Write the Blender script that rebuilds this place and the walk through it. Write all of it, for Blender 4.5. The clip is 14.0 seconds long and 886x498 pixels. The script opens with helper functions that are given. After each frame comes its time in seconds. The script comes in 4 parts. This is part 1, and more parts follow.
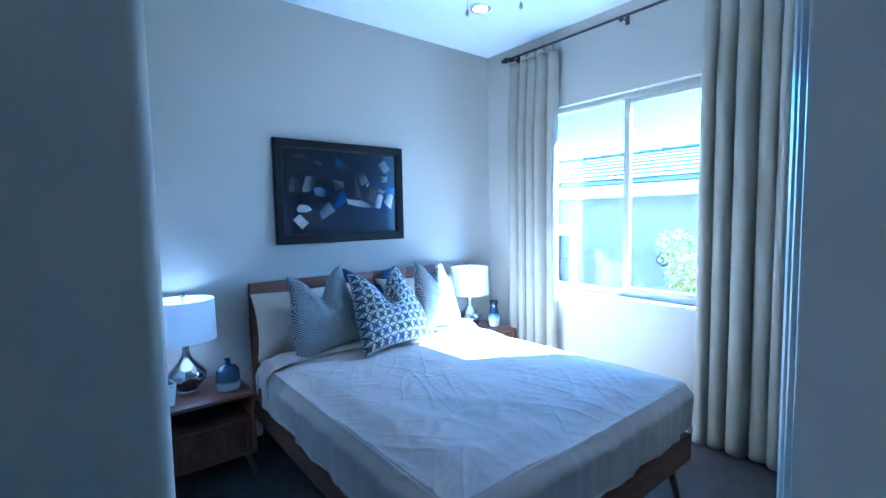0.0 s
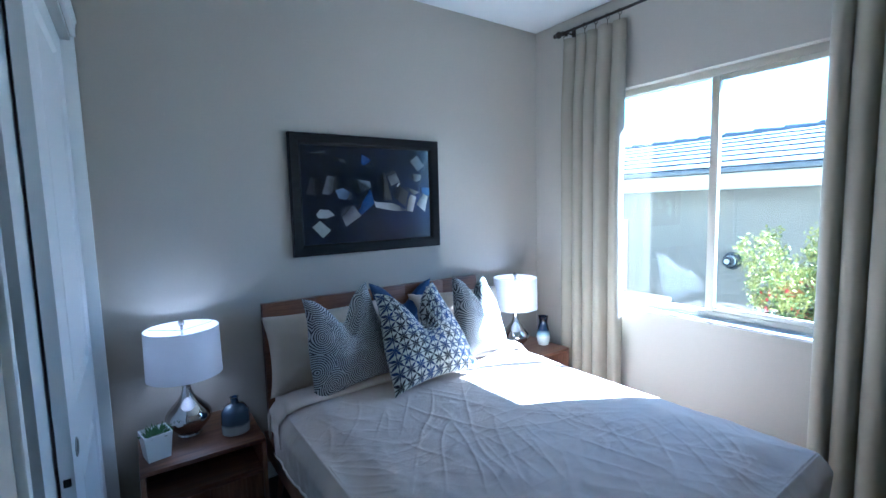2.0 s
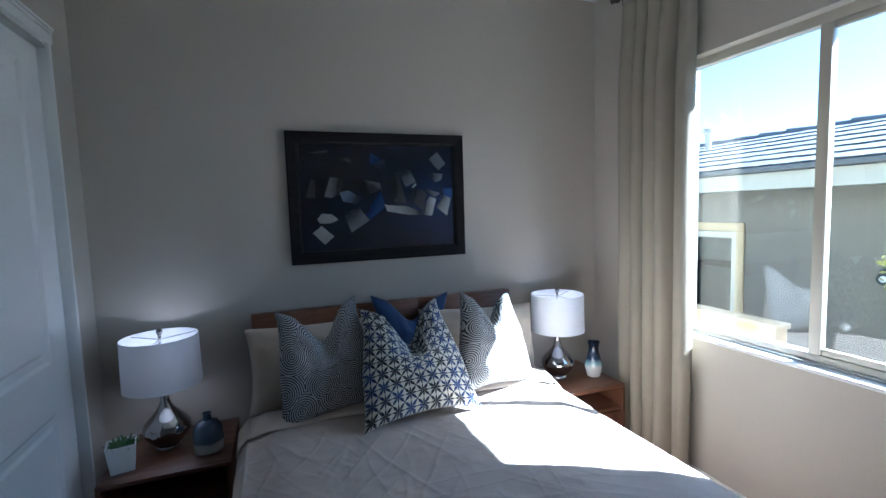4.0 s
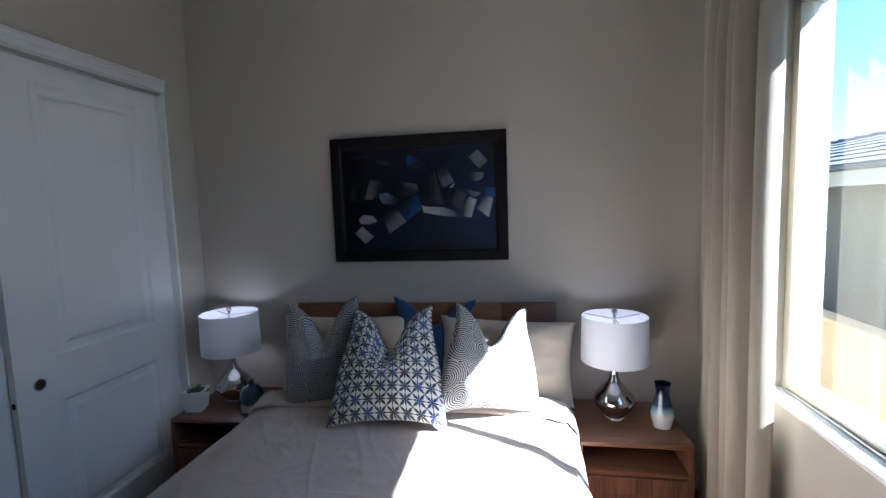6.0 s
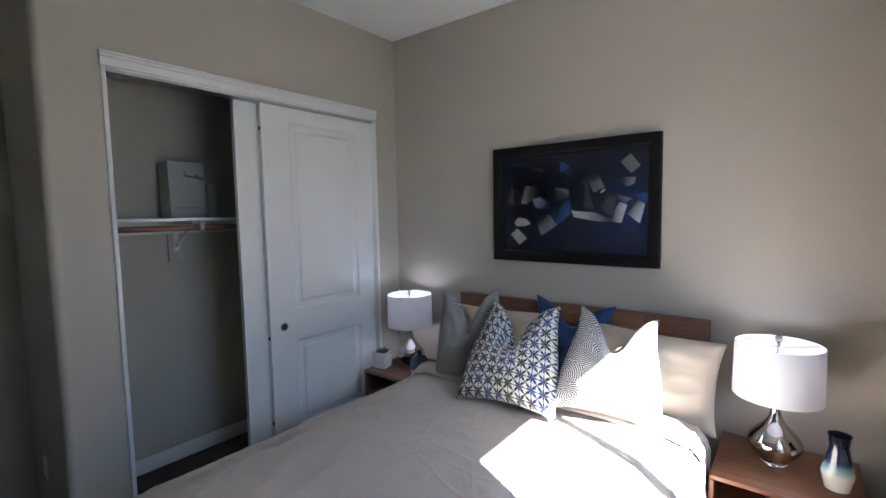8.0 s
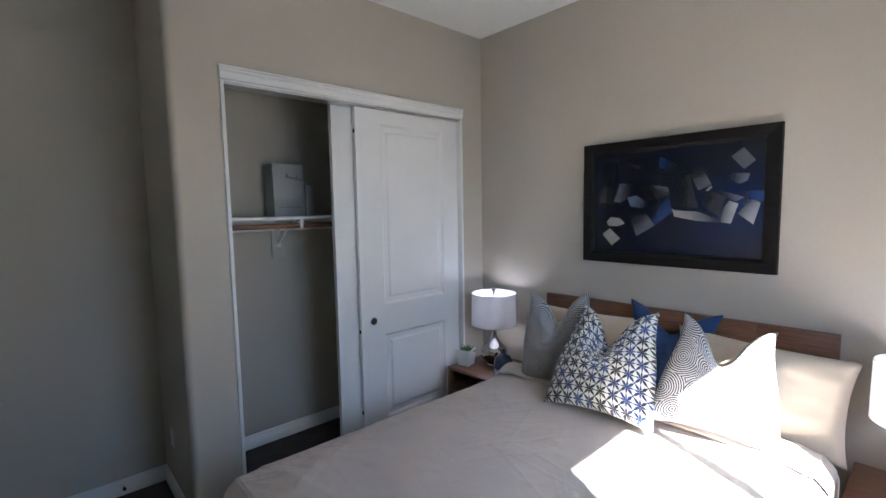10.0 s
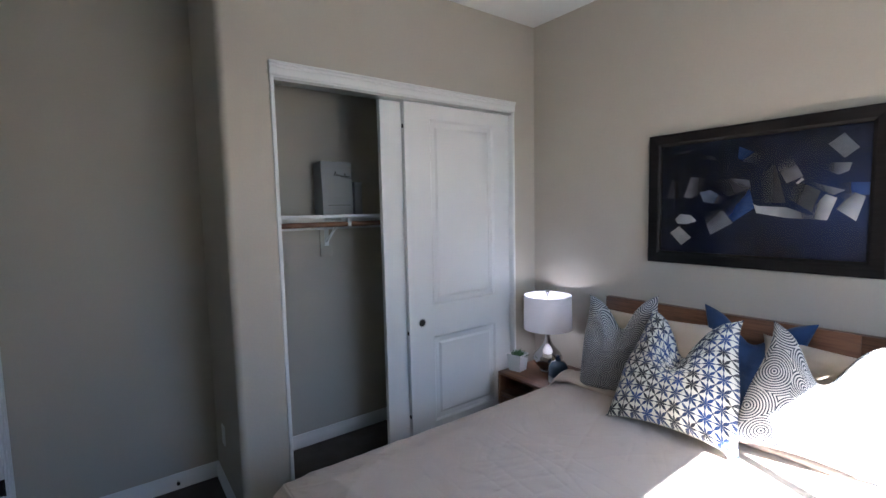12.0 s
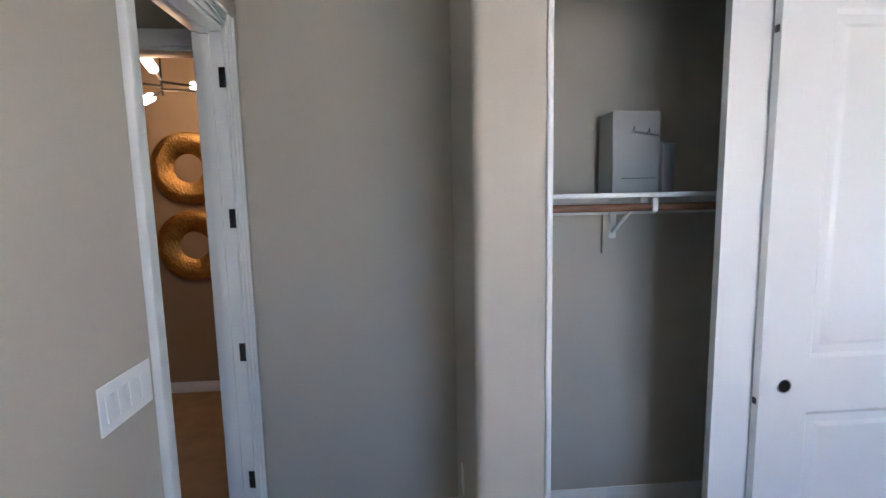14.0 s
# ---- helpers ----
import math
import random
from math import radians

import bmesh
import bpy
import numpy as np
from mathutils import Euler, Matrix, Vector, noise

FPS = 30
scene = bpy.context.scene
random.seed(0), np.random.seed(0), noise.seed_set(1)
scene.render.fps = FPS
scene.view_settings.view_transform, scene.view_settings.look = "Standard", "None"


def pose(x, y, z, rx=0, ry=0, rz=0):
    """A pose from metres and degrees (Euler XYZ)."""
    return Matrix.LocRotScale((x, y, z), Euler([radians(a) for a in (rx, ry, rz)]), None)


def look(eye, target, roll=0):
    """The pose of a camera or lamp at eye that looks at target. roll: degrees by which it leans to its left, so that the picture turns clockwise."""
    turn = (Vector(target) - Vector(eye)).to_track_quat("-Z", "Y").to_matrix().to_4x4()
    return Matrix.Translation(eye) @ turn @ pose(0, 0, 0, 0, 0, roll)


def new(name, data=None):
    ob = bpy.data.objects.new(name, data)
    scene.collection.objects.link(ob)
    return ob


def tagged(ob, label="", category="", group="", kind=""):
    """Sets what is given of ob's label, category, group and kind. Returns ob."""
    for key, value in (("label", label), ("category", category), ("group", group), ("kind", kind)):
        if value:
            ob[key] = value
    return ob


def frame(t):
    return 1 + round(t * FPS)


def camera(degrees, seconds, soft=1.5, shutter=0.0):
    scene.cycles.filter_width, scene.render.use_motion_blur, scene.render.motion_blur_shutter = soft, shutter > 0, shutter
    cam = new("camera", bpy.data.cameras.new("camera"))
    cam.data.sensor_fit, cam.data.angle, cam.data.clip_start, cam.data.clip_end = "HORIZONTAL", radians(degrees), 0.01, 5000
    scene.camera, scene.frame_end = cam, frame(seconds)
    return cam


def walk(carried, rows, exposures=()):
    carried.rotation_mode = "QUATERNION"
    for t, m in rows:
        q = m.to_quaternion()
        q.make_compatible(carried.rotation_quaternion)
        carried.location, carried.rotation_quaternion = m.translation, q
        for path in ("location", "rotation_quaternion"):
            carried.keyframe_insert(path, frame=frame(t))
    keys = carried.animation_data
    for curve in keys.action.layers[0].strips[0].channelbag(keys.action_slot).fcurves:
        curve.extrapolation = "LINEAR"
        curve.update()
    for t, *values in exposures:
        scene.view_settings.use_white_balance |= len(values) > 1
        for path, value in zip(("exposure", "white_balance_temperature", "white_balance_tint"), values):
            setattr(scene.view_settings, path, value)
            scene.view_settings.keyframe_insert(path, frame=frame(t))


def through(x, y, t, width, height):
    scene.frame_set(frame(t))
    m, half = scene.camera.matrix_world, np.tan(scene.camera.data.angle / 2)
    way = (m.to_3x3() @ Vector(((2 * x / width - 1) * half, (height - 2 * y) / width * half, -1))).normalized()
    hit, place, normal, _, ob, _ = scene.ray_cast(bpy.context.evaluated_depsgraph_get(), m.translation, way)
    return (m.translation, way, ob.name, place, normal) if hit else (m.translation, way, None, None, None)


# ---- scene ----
cam = camera(89.0, 14.0)
# seconds, x, y, z, pitch, roll, yaw
PATH = [
    (0.0, -0.115, -0.060, 1.503, -4.30, 1.05, -38.70),
    (0.5, -0.040, 0.065, 1.518, -4.75, 1.14, -36.60),
    (1.0, 0.010, 0.150, 1.560, -5.55, 1.16, -35.20),
    (1.5, 0.052, 0.300, 1.582, -5.42, 1.30, -35.05),
    (2.0, 0.148, 0.392, 1.608, -5.62, 1.43, -34.75),
    (2.5, 0.262, 0.425, 1.613, -5.56, 1.60, -32.50),
    (5.0, 1.417, 0.505, 1.590, -5.19, 1.96, -7.34),
    (5.5, 1.724, 0.533, 1.624, -5.44, 2.06, 0.98),
    (6.0, 2.047, 0.487, 1.633, -5.40, 1.98, 9.44),
    (6.5, 2.241, 0.530, 1.604, -5.10, 1.80, 19.05),
    (7.0, 2.376, 0.529, 1.613, -4.83, 1.45, 27.02),
    (7.5, 2.510, 0.471, 1.639, -5.11, 1.35, 33.07),
    (8.0, 2.568, 0.450, 1.642, -4.64, 1.00, 38.06),
    (8.5, 2.561, 0.418, 1.665, -5.00, 0.95, 41.17),
    (9.0, 2.549, 0.408, 1.668, -4.98, 0.92, 43.87),
    (11.5, 2.444, 0.441, 1.663, -5.11, 1.34, 51.46),
    (12.0, 2.386, 0.463, 1.651, -4.94, 1.27, 53.29),
    (12.5, 2.196, 0.513, 1.666, -5.46, 0.99, 57.43),
    (13.0, 2.012, 0.551, 1.651, -5.58, 0.95, 64.36),
    (13.5, 1.740, 0.655, 1.648, -6.08, 1.19, 74.25),
    (14.0, 1.458, 0.718, 1.638, -6.70, 1.18, 85.62),
]
EXPOSURES = [(0.0, 5.35, 3390, -2), (0.6, 4.93, 3530, -2), (1.4, 4.82, 3810, 0), (2.5, 4.52, 4330, 2), (5.0, 3.59, 4760, 4), (6.5, 3.59, 5120, 8),
             (8.0, 4.43, 5350, 9), (9.0, 4.72, 5410, 9), (11.5, 4.78, 5380, 10), (12.5, 4.98, 5400, 11), (14.0, 5.72, 5400, 12)]
walk(cam, [(t, pose(x, y, z, 90 + pitch, roll, yaw)) for t, x, y, z, pitch, roll, yaw in PATH], EXPOSURES)

# ---------------------------------------------------------------- light
SUN_DIR = Vector((1.575, -0.8, 1.69)).normalized()
world = bpy.data.worlds.new("sky")
scene.world = world
world.use_nodes = True
wn, wl = world.node_tree.nodes, world.node_tree.links
sky = wn.new("ShaderNodeTexSky")
sky.sky_type = "NISHITA"
sky.sun_disc = False
sky.sun_elevation = math.asin(SUN_DIR.z)
sky.sun_rotation = math.atan2(SUN_DIR.x, SUN_DIR.y)
wl.new(sky.outputs["Color"], wn["Background"].inputs["Color"])
wn["Background"].inputs["Strength"].default_value = 0.05

sun_data = bpy.data.lights.new("sun", "SUN")
sun_data.energy, sun_data.angle, sun_data.color = 5.0, radians(0.55), (1.0, 0.93, 0.83)
sun = new("sun", sun_data)
sun.matrix_world = look(SUN_DIR * 20, (0, 0, 0))


def area_lamp(name, at, target, w, h, power, color=(1, 1, 1)):
    data = bpy.data.lights.new(name, "AREA")
    data.shape, data.size, data.size_y, data.energy, data.color = "RECTANGLE", w, h, power, color
    ob = new(name, data)
    ob.matrix_world = look(at, target)
    return ob


def bulb(name, at, radius, power, color):
    data = bpy.data.lights.new(name, "POINT")
    data.energy, data.shadow_soft_size, data.color = power, radius, color
    ob = new(name, data)
    ob.location = at
    return ob


WINDOW_LIGHT = 0.3
LAMP_LIGHT = 0.088
area_lamp("window_daylight", (3.2, 1.755, 1.62), (1.6, 2.2, 1.5), 1.24, 1.38, WINDOW_LIGHT, (0.66, 0.83, 1.0))

# ---------------------------------------------------------------- materials
def material(name, color, rough=0.6, metal=0.0, vary=0.08, scale=6.0, fine=180.0, bump=0.1, bump_at=0.002, stretch=(1, 1, 1), coat=0.0):
    """Base colour varied at two scales, roughness varied with it, and fine relief."""
    m = bpy.data.materials.new(name)
    m.use_nodes = True
    n, l = m.node_tree.nodes, m.node_tree.links
    b = n["Principled BSDF"]
    co = n.new("ShaderNodeTexCoord")
    mp = n.new("ShaderNodeMapping")
    mp.inputs["Scale"].default_value = stretch
    l.new(co.outputs["Object"], mp.inputs["Vector"])
    big, small = n.new("ShaderNodeTexNoise"), n.new("ShaderNodeTexNoise")
    big.inputs["Scale"].default_value, big.inputs["Detail"].default_value = scale, 4
    small.inputs["Scale"].default_value, small.inputs["Detail"].default_value = fine, 3
    for t in (big, small):
        l.new(mp.outputs["Vector"], t.inputs["Vector"])
    add = n.new("ShaderNodeMath")
    add.operation = "MULTIPLY_ADD"
    l.new(big.outputs["Fac"], add.inputs[0])
    add.inputs[1].default_value = 0.65
    sm = n.new("ShaderNodeMath")
    sm.operation = "MULTIPLY"
    l.new(small.outputs["Fac"], sm.inputs[0])
    sm.inputs[1].default_value = 0.35
    l.new(sm.outputs[0], add.inputs[2])
    ramp = n.new("ShaderNodeValToRGB")
    ramp.color_ramp.elements[0].position, ramp.color_ramp.elements[1].position = 0.3, 0.7
    ramp.color_ramp.elements[0].color = (*[c * (1 - vary) for c in color], 1)
    ramp.color_ramp.elements[1].color = (*[min(1, c * (1 + vary)) for c in color], 1)
    l.new(add.outputs[0], ramp.inputs["Fac"])
    l.new(ramp.outputs["Color"], b.inputs["Base Color"])
    rr = n.new("ShaderNodeMapRange")
    rr.inputs["To Min"].default_value, rr.inputs["To Max"].default_value = max(0.02, rough - 0.08), min(1, rough + 0.08)
    l.new(big.outputs["Fac"], rr.inputs["Value"])
    l.new(rr.outputs["Result"], b.inputs["Roughness"])
    b.inputs["Metallic"].default_value = metal
    b.inputs["Coat Weight"].default_value = coat
    b.inputs["Coat Roughness"].default_value = 0.06
    if bump:
        bp = n.new("ShaderNodeBump")
        bp.inputs["Strength"].default_value, bp.inputs["Distance"].default_value = bump, bump_at
        l.new(small.outputs["Fac"], bp.inputs["Height"])
        l.new(bp.outputs["Normal"], b.inputs["Normal"])
    return m


def wood(name, dark, light, along="X", rough=0.42, ring=9.0):
    """Straight walnut grain along one axis of the part."""
    m = bpy.data.materials.new(name)
    m.use_nodes = True
    n, l = m.node_tree.nodes, m.node_tree.links
    b = n["Principled BSDF"]
    co, mp = n.new("ShaderNodeTexCoord"), n.new("ShaderNodeMapping")
    s = {"X": (0.9, 14, 14), "Y": (14, 0.9, 14), "Z": (14, 14, 0.9)}[along]
    mp.inputs["Scale"].default_value = s
    l.new(co.outputs["Object"], mp.inputs["Vector"])
    warp = n.new("ShaderNodeTexNoise")
    warp.inputs["Scale"].default_value, warp.inputs["Detail"].default_value, warp.inputs["Distortion"].default_value = 1.6, 6, 1.2
    l.new(mp.outputs["Vector"], warp.inputs["Vector"])
    fine = n.new("ShaderNodeTexNoise")
    fine.inputs["Scale"].default_value, fine.inputs["Detail"].default_value = ring, 8
    l.new(mp.outputs["Vector"], fine.inputs["Vector"])
    info = n.new("ShaderNodeObjectInfo")
    add = n.new("ShaderNodeMath")
    add.operation = "MULTIPLY_ADD"
    l.new(info.outputs["Random"], add.inputs[0])
    add.inputs[1].default_value = 0.16
    mix = n.new("ShaderNodeMath")
    mix.operation = "MULTIPLY_ADD"
    l.new(fine.outputs["Fac"], mix.inputs[0])
    mix.inputs[1].default_value = 0.5
    half = n.new("ShaderNodeMath")
    half.operation = "MULTIPLY"
    l.new(warp.outputs["Fac"], half.inputs[0])
    half.inputs[1].default_value = 0.5
    l.new(half.outputs[0], mix.inputs[2])
    l.new(mix.outputs[0], add.inputs[2])
    ramp = n.new("ShaderNodeValToRGB")
    ramp.color_ramp.elements[0].position, ramp.color_ramp.elements[1].position = 0.34, 0.68
    ramp.color_ramp.elements[0].color, ramp.color_ramp.elements[1].color = (*dark, 1), (*light, 1)
    l.new(add.outputs[0], ramp.inputs["Fac"])
    l.new(ramp.outputs["Color"], b.inputs["Base Color"])
    b.inputs["Roughness"].default_value = rough
    bp = n.new("ShaderNodeBump")
    bp.inputs["Strength"].default_value, bp.inputs["Distance"].default_value = 0.12, 0.001
    l.new(fine.outputs["Fac"], bp.inputs["Height"])
    l.new(bp.outputs["Normal"], b.inputs["Normal"])
    return m


def plain(name, color, rough=0.5, metal=0.0, transmission=0.0, emit=0.0, coat=0.0, sheen=0.0):
    m = bpy.data.materials.new(name)
    m.use_nodes = True
    b = m.node_tree.nodes["Principled BSDF"]
    b.inputs["Base Color"].default_value = (*color, 1)
    b.inputs["Roughness"].default_value, b.inputs["Metallic"].default_value = rough, metal
    b.inputs["Transmission Weight"].default_value = transmission
    b.inputs["Coat Weight"].default_value = coat
    b.inputs["Sheen Weight"].default_value = sheen
    if emit:
        b.inputs["Emission Color"].default_value = (*color, 1)
        b.inputs["Emission Strength"].default_value = emit
    return m


def fabric(name, color, weave=420.0, vary=0.06, rough=0.9, through=0.0, creases=0.0):
    """Woven cloth: crossed threads in relief, soft sheen, optional translucency and slack creases."""
    m = material(name, color, rough, vary=vary, scale=5.0, fine=weave * 0.8, bump=0)
    n, l = m.node_tree.nodes, m.node_tree.links
    b = n["Principled BSDF"]
    b.inputs["Sheen Weight"].default_value = 0.15
    co = n.new("ShaderNodeTexCoord")
    waves = []
    for axis in ("X", "Y", "Z"):
        w = n.new("ShaderNodeTexWave")
        w.bands_direction = axis
        w.inputs["Scale"].default_value, w.inputs["Distortion"].default_value = weave * 0.7, 1.5
        l.new(co.outputs["Object"], w.inputs["Vector"])
        waves.append(w)
    a = n.new("ShaderNodeMath")
    l.new(waves[0].outputs["Fac"], a.inputs[0])
    l.new(waves[1].outputs["Fac"], a.inputs[1])
    c = n.new("ShaderNodeMath")
    l.new(a.outputs[0], c.inputs[0])
    l.new(waves[2].outputs["Fac"], c.inputs[1])
    bp = n.new("ShaderNodeBump")
    bp.inputs["Strength"].default_value, bp.inputs["Distance"].default_value = 0.25, 0.0008
    l.new(c.outputs[0], bp.inputs["Height"])
    last = bp
    if creases:
        cr = n.new("ShaderNodeTexNoise")
        cr.noise_type = "RIDGED_MULTIFRACTAL"
        cr.inputs["Scale"].default_value, cr.inputs["Detail"].default_value, cr.inputs["Distortion"].default_value = 7.5, 4, 0.8
        l.new(co.outputs["Object"], cr.inputs["Vector"])
        b2 = n.new("ShaderNodeBump")
        b2.inputs["Strength"].default_value, b2.inputs["Distance"].default_value = creases, 0.009
        l.new(cr.outputs["Fac"], b2.inputs["Height"])
        l.new(bp.outputs["Normal"], b2.inputs["Normal"])
        last = b2
    l.new(last.outputs["Normal"], b.inputs["Normal"])
    if through:
        tr = n.new("ShaderNodeBsdfTranslucent")
        tr.inputs["Color"].default_value = (*color, 1)
        mx = n.new("ShaderNodeMixShader")
        mx.inputs[0].default_value = through
        l.new(b.outputs[0], mx.inputs[1])
        l.new(tr.outputs[0], mx.inputs[2])
        l.new(mx.outputs[0], n["Material Output"].inputs["Surface"])
    return m


def clear_glass(name, gloss=1.0, tint=(1, 1, 1)):
    """A thin pane: see-through, with the reflection that Fresnel gives."""
    m = bpy.data.materials.new(name)
    m.use_nodes = True
    n, l = m.node_tree.nodes, m.node_tree.links
    n.remove(n["Principled BSDF"])
    tr, gl, fr, mx = n.new("ShaderNodeBsdfTransparent"), n.new("ShaderNodeBsdfGlossy"), n.new("ShaderNodeFresnel"), n.new("ShaderNodeMixShader")
    tr.inputs["Color"].default_value = (*tint, 1)
    gl.inputs["Roughness"].default_value = 0.0
    fr.inputs["IOR"].default_value = 1.5
    k = n.new("ShaderNodeMath")
    k.operation = "MULTIPLY"
    k.inputs[1].default_value = gloss
    l.new(fr.outputs[0], k.inputs[0])
    l.new(k.outputs[0], mx.inputs[0])
    l.new(tr.outputs[0], mx.inputs[1])
    l.new(gl.outputs[0], mx.inputs[2])
    l.new(mx.outputs[0], n["Material Output"].inputs["Surface"])
    return m


def math_node(n, l, op, a, b=None):
    k = n.new("ShaderNodeMath")
    k.operation = op
    for i, v in enumerate((a, b)):
        if v is None:
            continue
        if isinstance(v, (int, float)):
            k.inputs[i].default_value = v
        else:
            l.new(v, k.inputs[i])
    return k.outputs[0]


def ring_cloth(name):
    """Off-white cloth printed with thin blue-grey rings round scattered centres."""
    m = fabric(name, (0.7, 0.7, 0.69))
    n, l = m.node_tree.nodes, m.node_tree.links
    b = n["Principled BSDF"]
    co = n.new("ShaderNodeUVMap")
    vo = n.new("ShaderNodeTexVoronoi")
    vo.voronoi_dimensions = "2D"
    vo.inputs["Scale"].default_value, vo.inputs["Randomness"].default_value = 3.6, 0.75
    l.new(co.outputs["UV"], vo.inputs["Vector"])
    s = math_node(n, l, "SINE", math_node(n, l, "MULTIPLY", vo.outputs["Distance"], 86.0))
    f = n.new("ShaderNodeMapRange")
    f.inputs["From Min"].default_value, f.inputs["From Max"].default_value = -0.45, 0.45
    l.new(s, f.inputs["Value"])
    mix = n.new("ShaderNodeMix")
    mix.data_type = "RGBA"
    mix.inputs["A"].default_value, mix.inputs["B"].default_value = (0.48, 0.47, 0.455, 1), (0.028, 0.033, 0.05, 1)
    l.new(f.outputs["Result"], mix.inputs["Factor"])
    l.new(mix.outputs["Result"], b.inputs["Base Color"])
    return m


def star_cloth(name):
    """Ivory cloth with a grid of dyed eight-petalled indigo stars joined by thin lines."""
    m = fabric(name, (0.7, 0.68, 0.6))
    n, l = m.node_tree.nodes, m.node_tree.links
    b = n["Principled BSDF"]
    co, sep = n.new("ShaderNodeUVMap"), n.new("ShaderNodeSeparateXYZ")
    wob = n.new("ShaderNodeTexNoise")
    wob.inputs["Scale"].default_value = 9.0
    l.new(co.outputs["UV"], wob.inputs["Vector"])
    off = n.new("ShaderNodeVectorMath")
    off.operation = "MULTIPLY_ADD"
    l.new(wob.outputs["Color"], off.inputs[0])
    off.inputs[1].default_value = (0.012, 0.012, 0)
    l.new(co.outputs["UV"], off.inputs[2])
    l.new(off.outputs[0], sep.inputs[0])
    cell = 9.2
    px = math_node(n, l, "SUBTRACT", math_node(n, l, "FRACT", math_node(n, l, "MULTIPLY", sep.outputs[0], cell)), 0.5)
    py = math_node(n, l, "SUBTRACT", math_node(n, l, "FRACT", math_node(n, l, "MULTIPLY", sep.outputs[1], cell)), 0.5)
    diag_a = math_node(n, l, "MULTIPLY", math_node(n, l, "ADD", px, py), 0.7071)
    diag_b = math_node(n, l, "MULTIPLY", math_node(n, l, "SUBTRACT", px, py), 0.7071)
    petal = -1.0
    for along, across, turn, thin, bulge in ((px, py, 6.283, 0.027, 0.05), (py, px, 6.283, 0.027, 0.05), (diag_a, diag_b, 4.443, 0.029, 0.082), (diag_b, diag_a, 4.443, 0.029, 0.082)):
        wave = math_node(n, l, "SINE", math_node(n, l, "MULTIPLY", along, turn))
        swell = math_node(n, l, "MULTIPLY", math_node(n, l, "MULTIPLY", wave, wave), bulge)
        edge = math_node(n, l, "SUBTRACT", math_node(n, l, "ADD", swell, thin), math_node(n, l, "ABSOLUTE", across))
        petal = math_node(n, l, "MAXIMUM", edge, petal)
    f = n.new("ShaderNodeMapRange")
    f.inputs["From Min"].default_value, f.inputs["From Max"].default_value = -0.006, 0.016
    l.new(petal, f.inputs["Value"])
    ink = n.new("ShaderNodeValToRGB")
    ink.color_ramp.elements[0].color, ink.color_ramp.elements[1].color = (0.009, 0.011, 0.019, 1), (0.012, 0.042, 0.16, 1)
    ink.color_ramp.elements[0].position, ink.color_ramp.elements[1].position = 0.42, 0.58
    big = n.new("ShaderNodeTexNoise")
    big.inputs["Scale"].default_value = 4.0
    l.new(co.outputs["UV"], big.inputs["Vector"])
    l.new(big.outputs["Fac"], ink.inputs["Fac"])
    mix = n.new("ShaderNodeMix")
    mix.data_type = "RGBA"
    mix.inputs["A"].default_value = (0.56, 0.545, 0.475, 1)
    l.new(ink.outputs["Color"], mix.inputs["B"])
    l.new(f.outputs["Result"], mix.inputs["Factor"])
    l.new(mix.outputs["Result"], b.inputs["Base Color"])
    return m


def banded(name, stops, rough=0.15, low=0.0, high=0.2):
    """Glaze that runs from one colour to the next with height."""
    m = material(name, (0.5, 0.5, 0.5), rough, coat=0.6, bump=0.03)
    n, l = m.node_tree.nodes, m.node_tree.links
    co, sep, mr, ramp = n.new("ShaderNodeTexCoord"), n.new("ShaderNodeSeparateXYZ"), n.new("ShaderNodeMapRange"), n.new("ShaderNodeValToRGB")
    wob = n.new("ShaderNodeTexNoise")
    wob.inputs["Scale"].default_value = 25.0
    l.new(co.outputs["Object"], wob.inputs["Vector"])
    l.new(co.outputs["Object"], sep.inputs[0])
    z = math_node(n, l, "ADD", sep.outputs[2], math_node(n, l, "MULTIPLY", wob.outputs["Fac"], 0.012))
    l.new(z, mr.inputs["Value"])
    mr.inputs["From Min"].default_value, mr.inputs["From Max"].default_value = low, high
    e = ramp.color_ramp.elements
    e[0].position, e[0].color = stops[0][0], (*stops[0][1], 1)
    e[1].position, e[1].color = stops[-1][0], (*stops[-1][1], 1)
    for p, c in stops[1:-1]:
        k = e.new(p)
        k.color = (*c, 1)
    l.new(mr.outputs["Result"], ramp.inputs["Fac"])
    l.new(ramp.outputs["Color"], n["Principled BSDF"].inputs["Base Color"])
    return m


WALL = material("greige_wall_paint", (0.47, 0.43, 0.366), 0.7, vary=0.03, scale=1.6, fine=90, bump=0.25, bump_at=0.0015)
CEIL = material("white_ceiling_paint", (0.78, 0.78, 0.77), 0.85, vary=0.02, scale=2, fine=120, bump=0.3, bump_at=0.002)
TRIM = material("white_trim_paint", (0.76, 0.76, 0.75), 0.35, vary=0.02, scale=4, fine=60, bump=0.04)
DOORWHITE = material("white_door_paint", (0.74, 0.735, 0.73), 0.38, vary=0.02, scale=3, fine=70, bump=0.06)
CARPET = material("brown_grey_carpet", (0.085, 0.07, 0.06), 0.97, vary=0.35, scale=7, fine=260, bump=0.9, bump_at=0.008)
WALNUT_X = wood("walnut_x", (0.045, 0.016, 0.009), (0.19, 0.086, 0.042), "X")
WALNUT_Y = wood("walnut_y", (0.045, 0.016, 0.009), (0.19, 0.086, 0.042), "Y")
WALNUT_Z = wood("walnut_z", (0.045, 0.016, 0.009), (0.19, 0.086, 0.042), "Z")
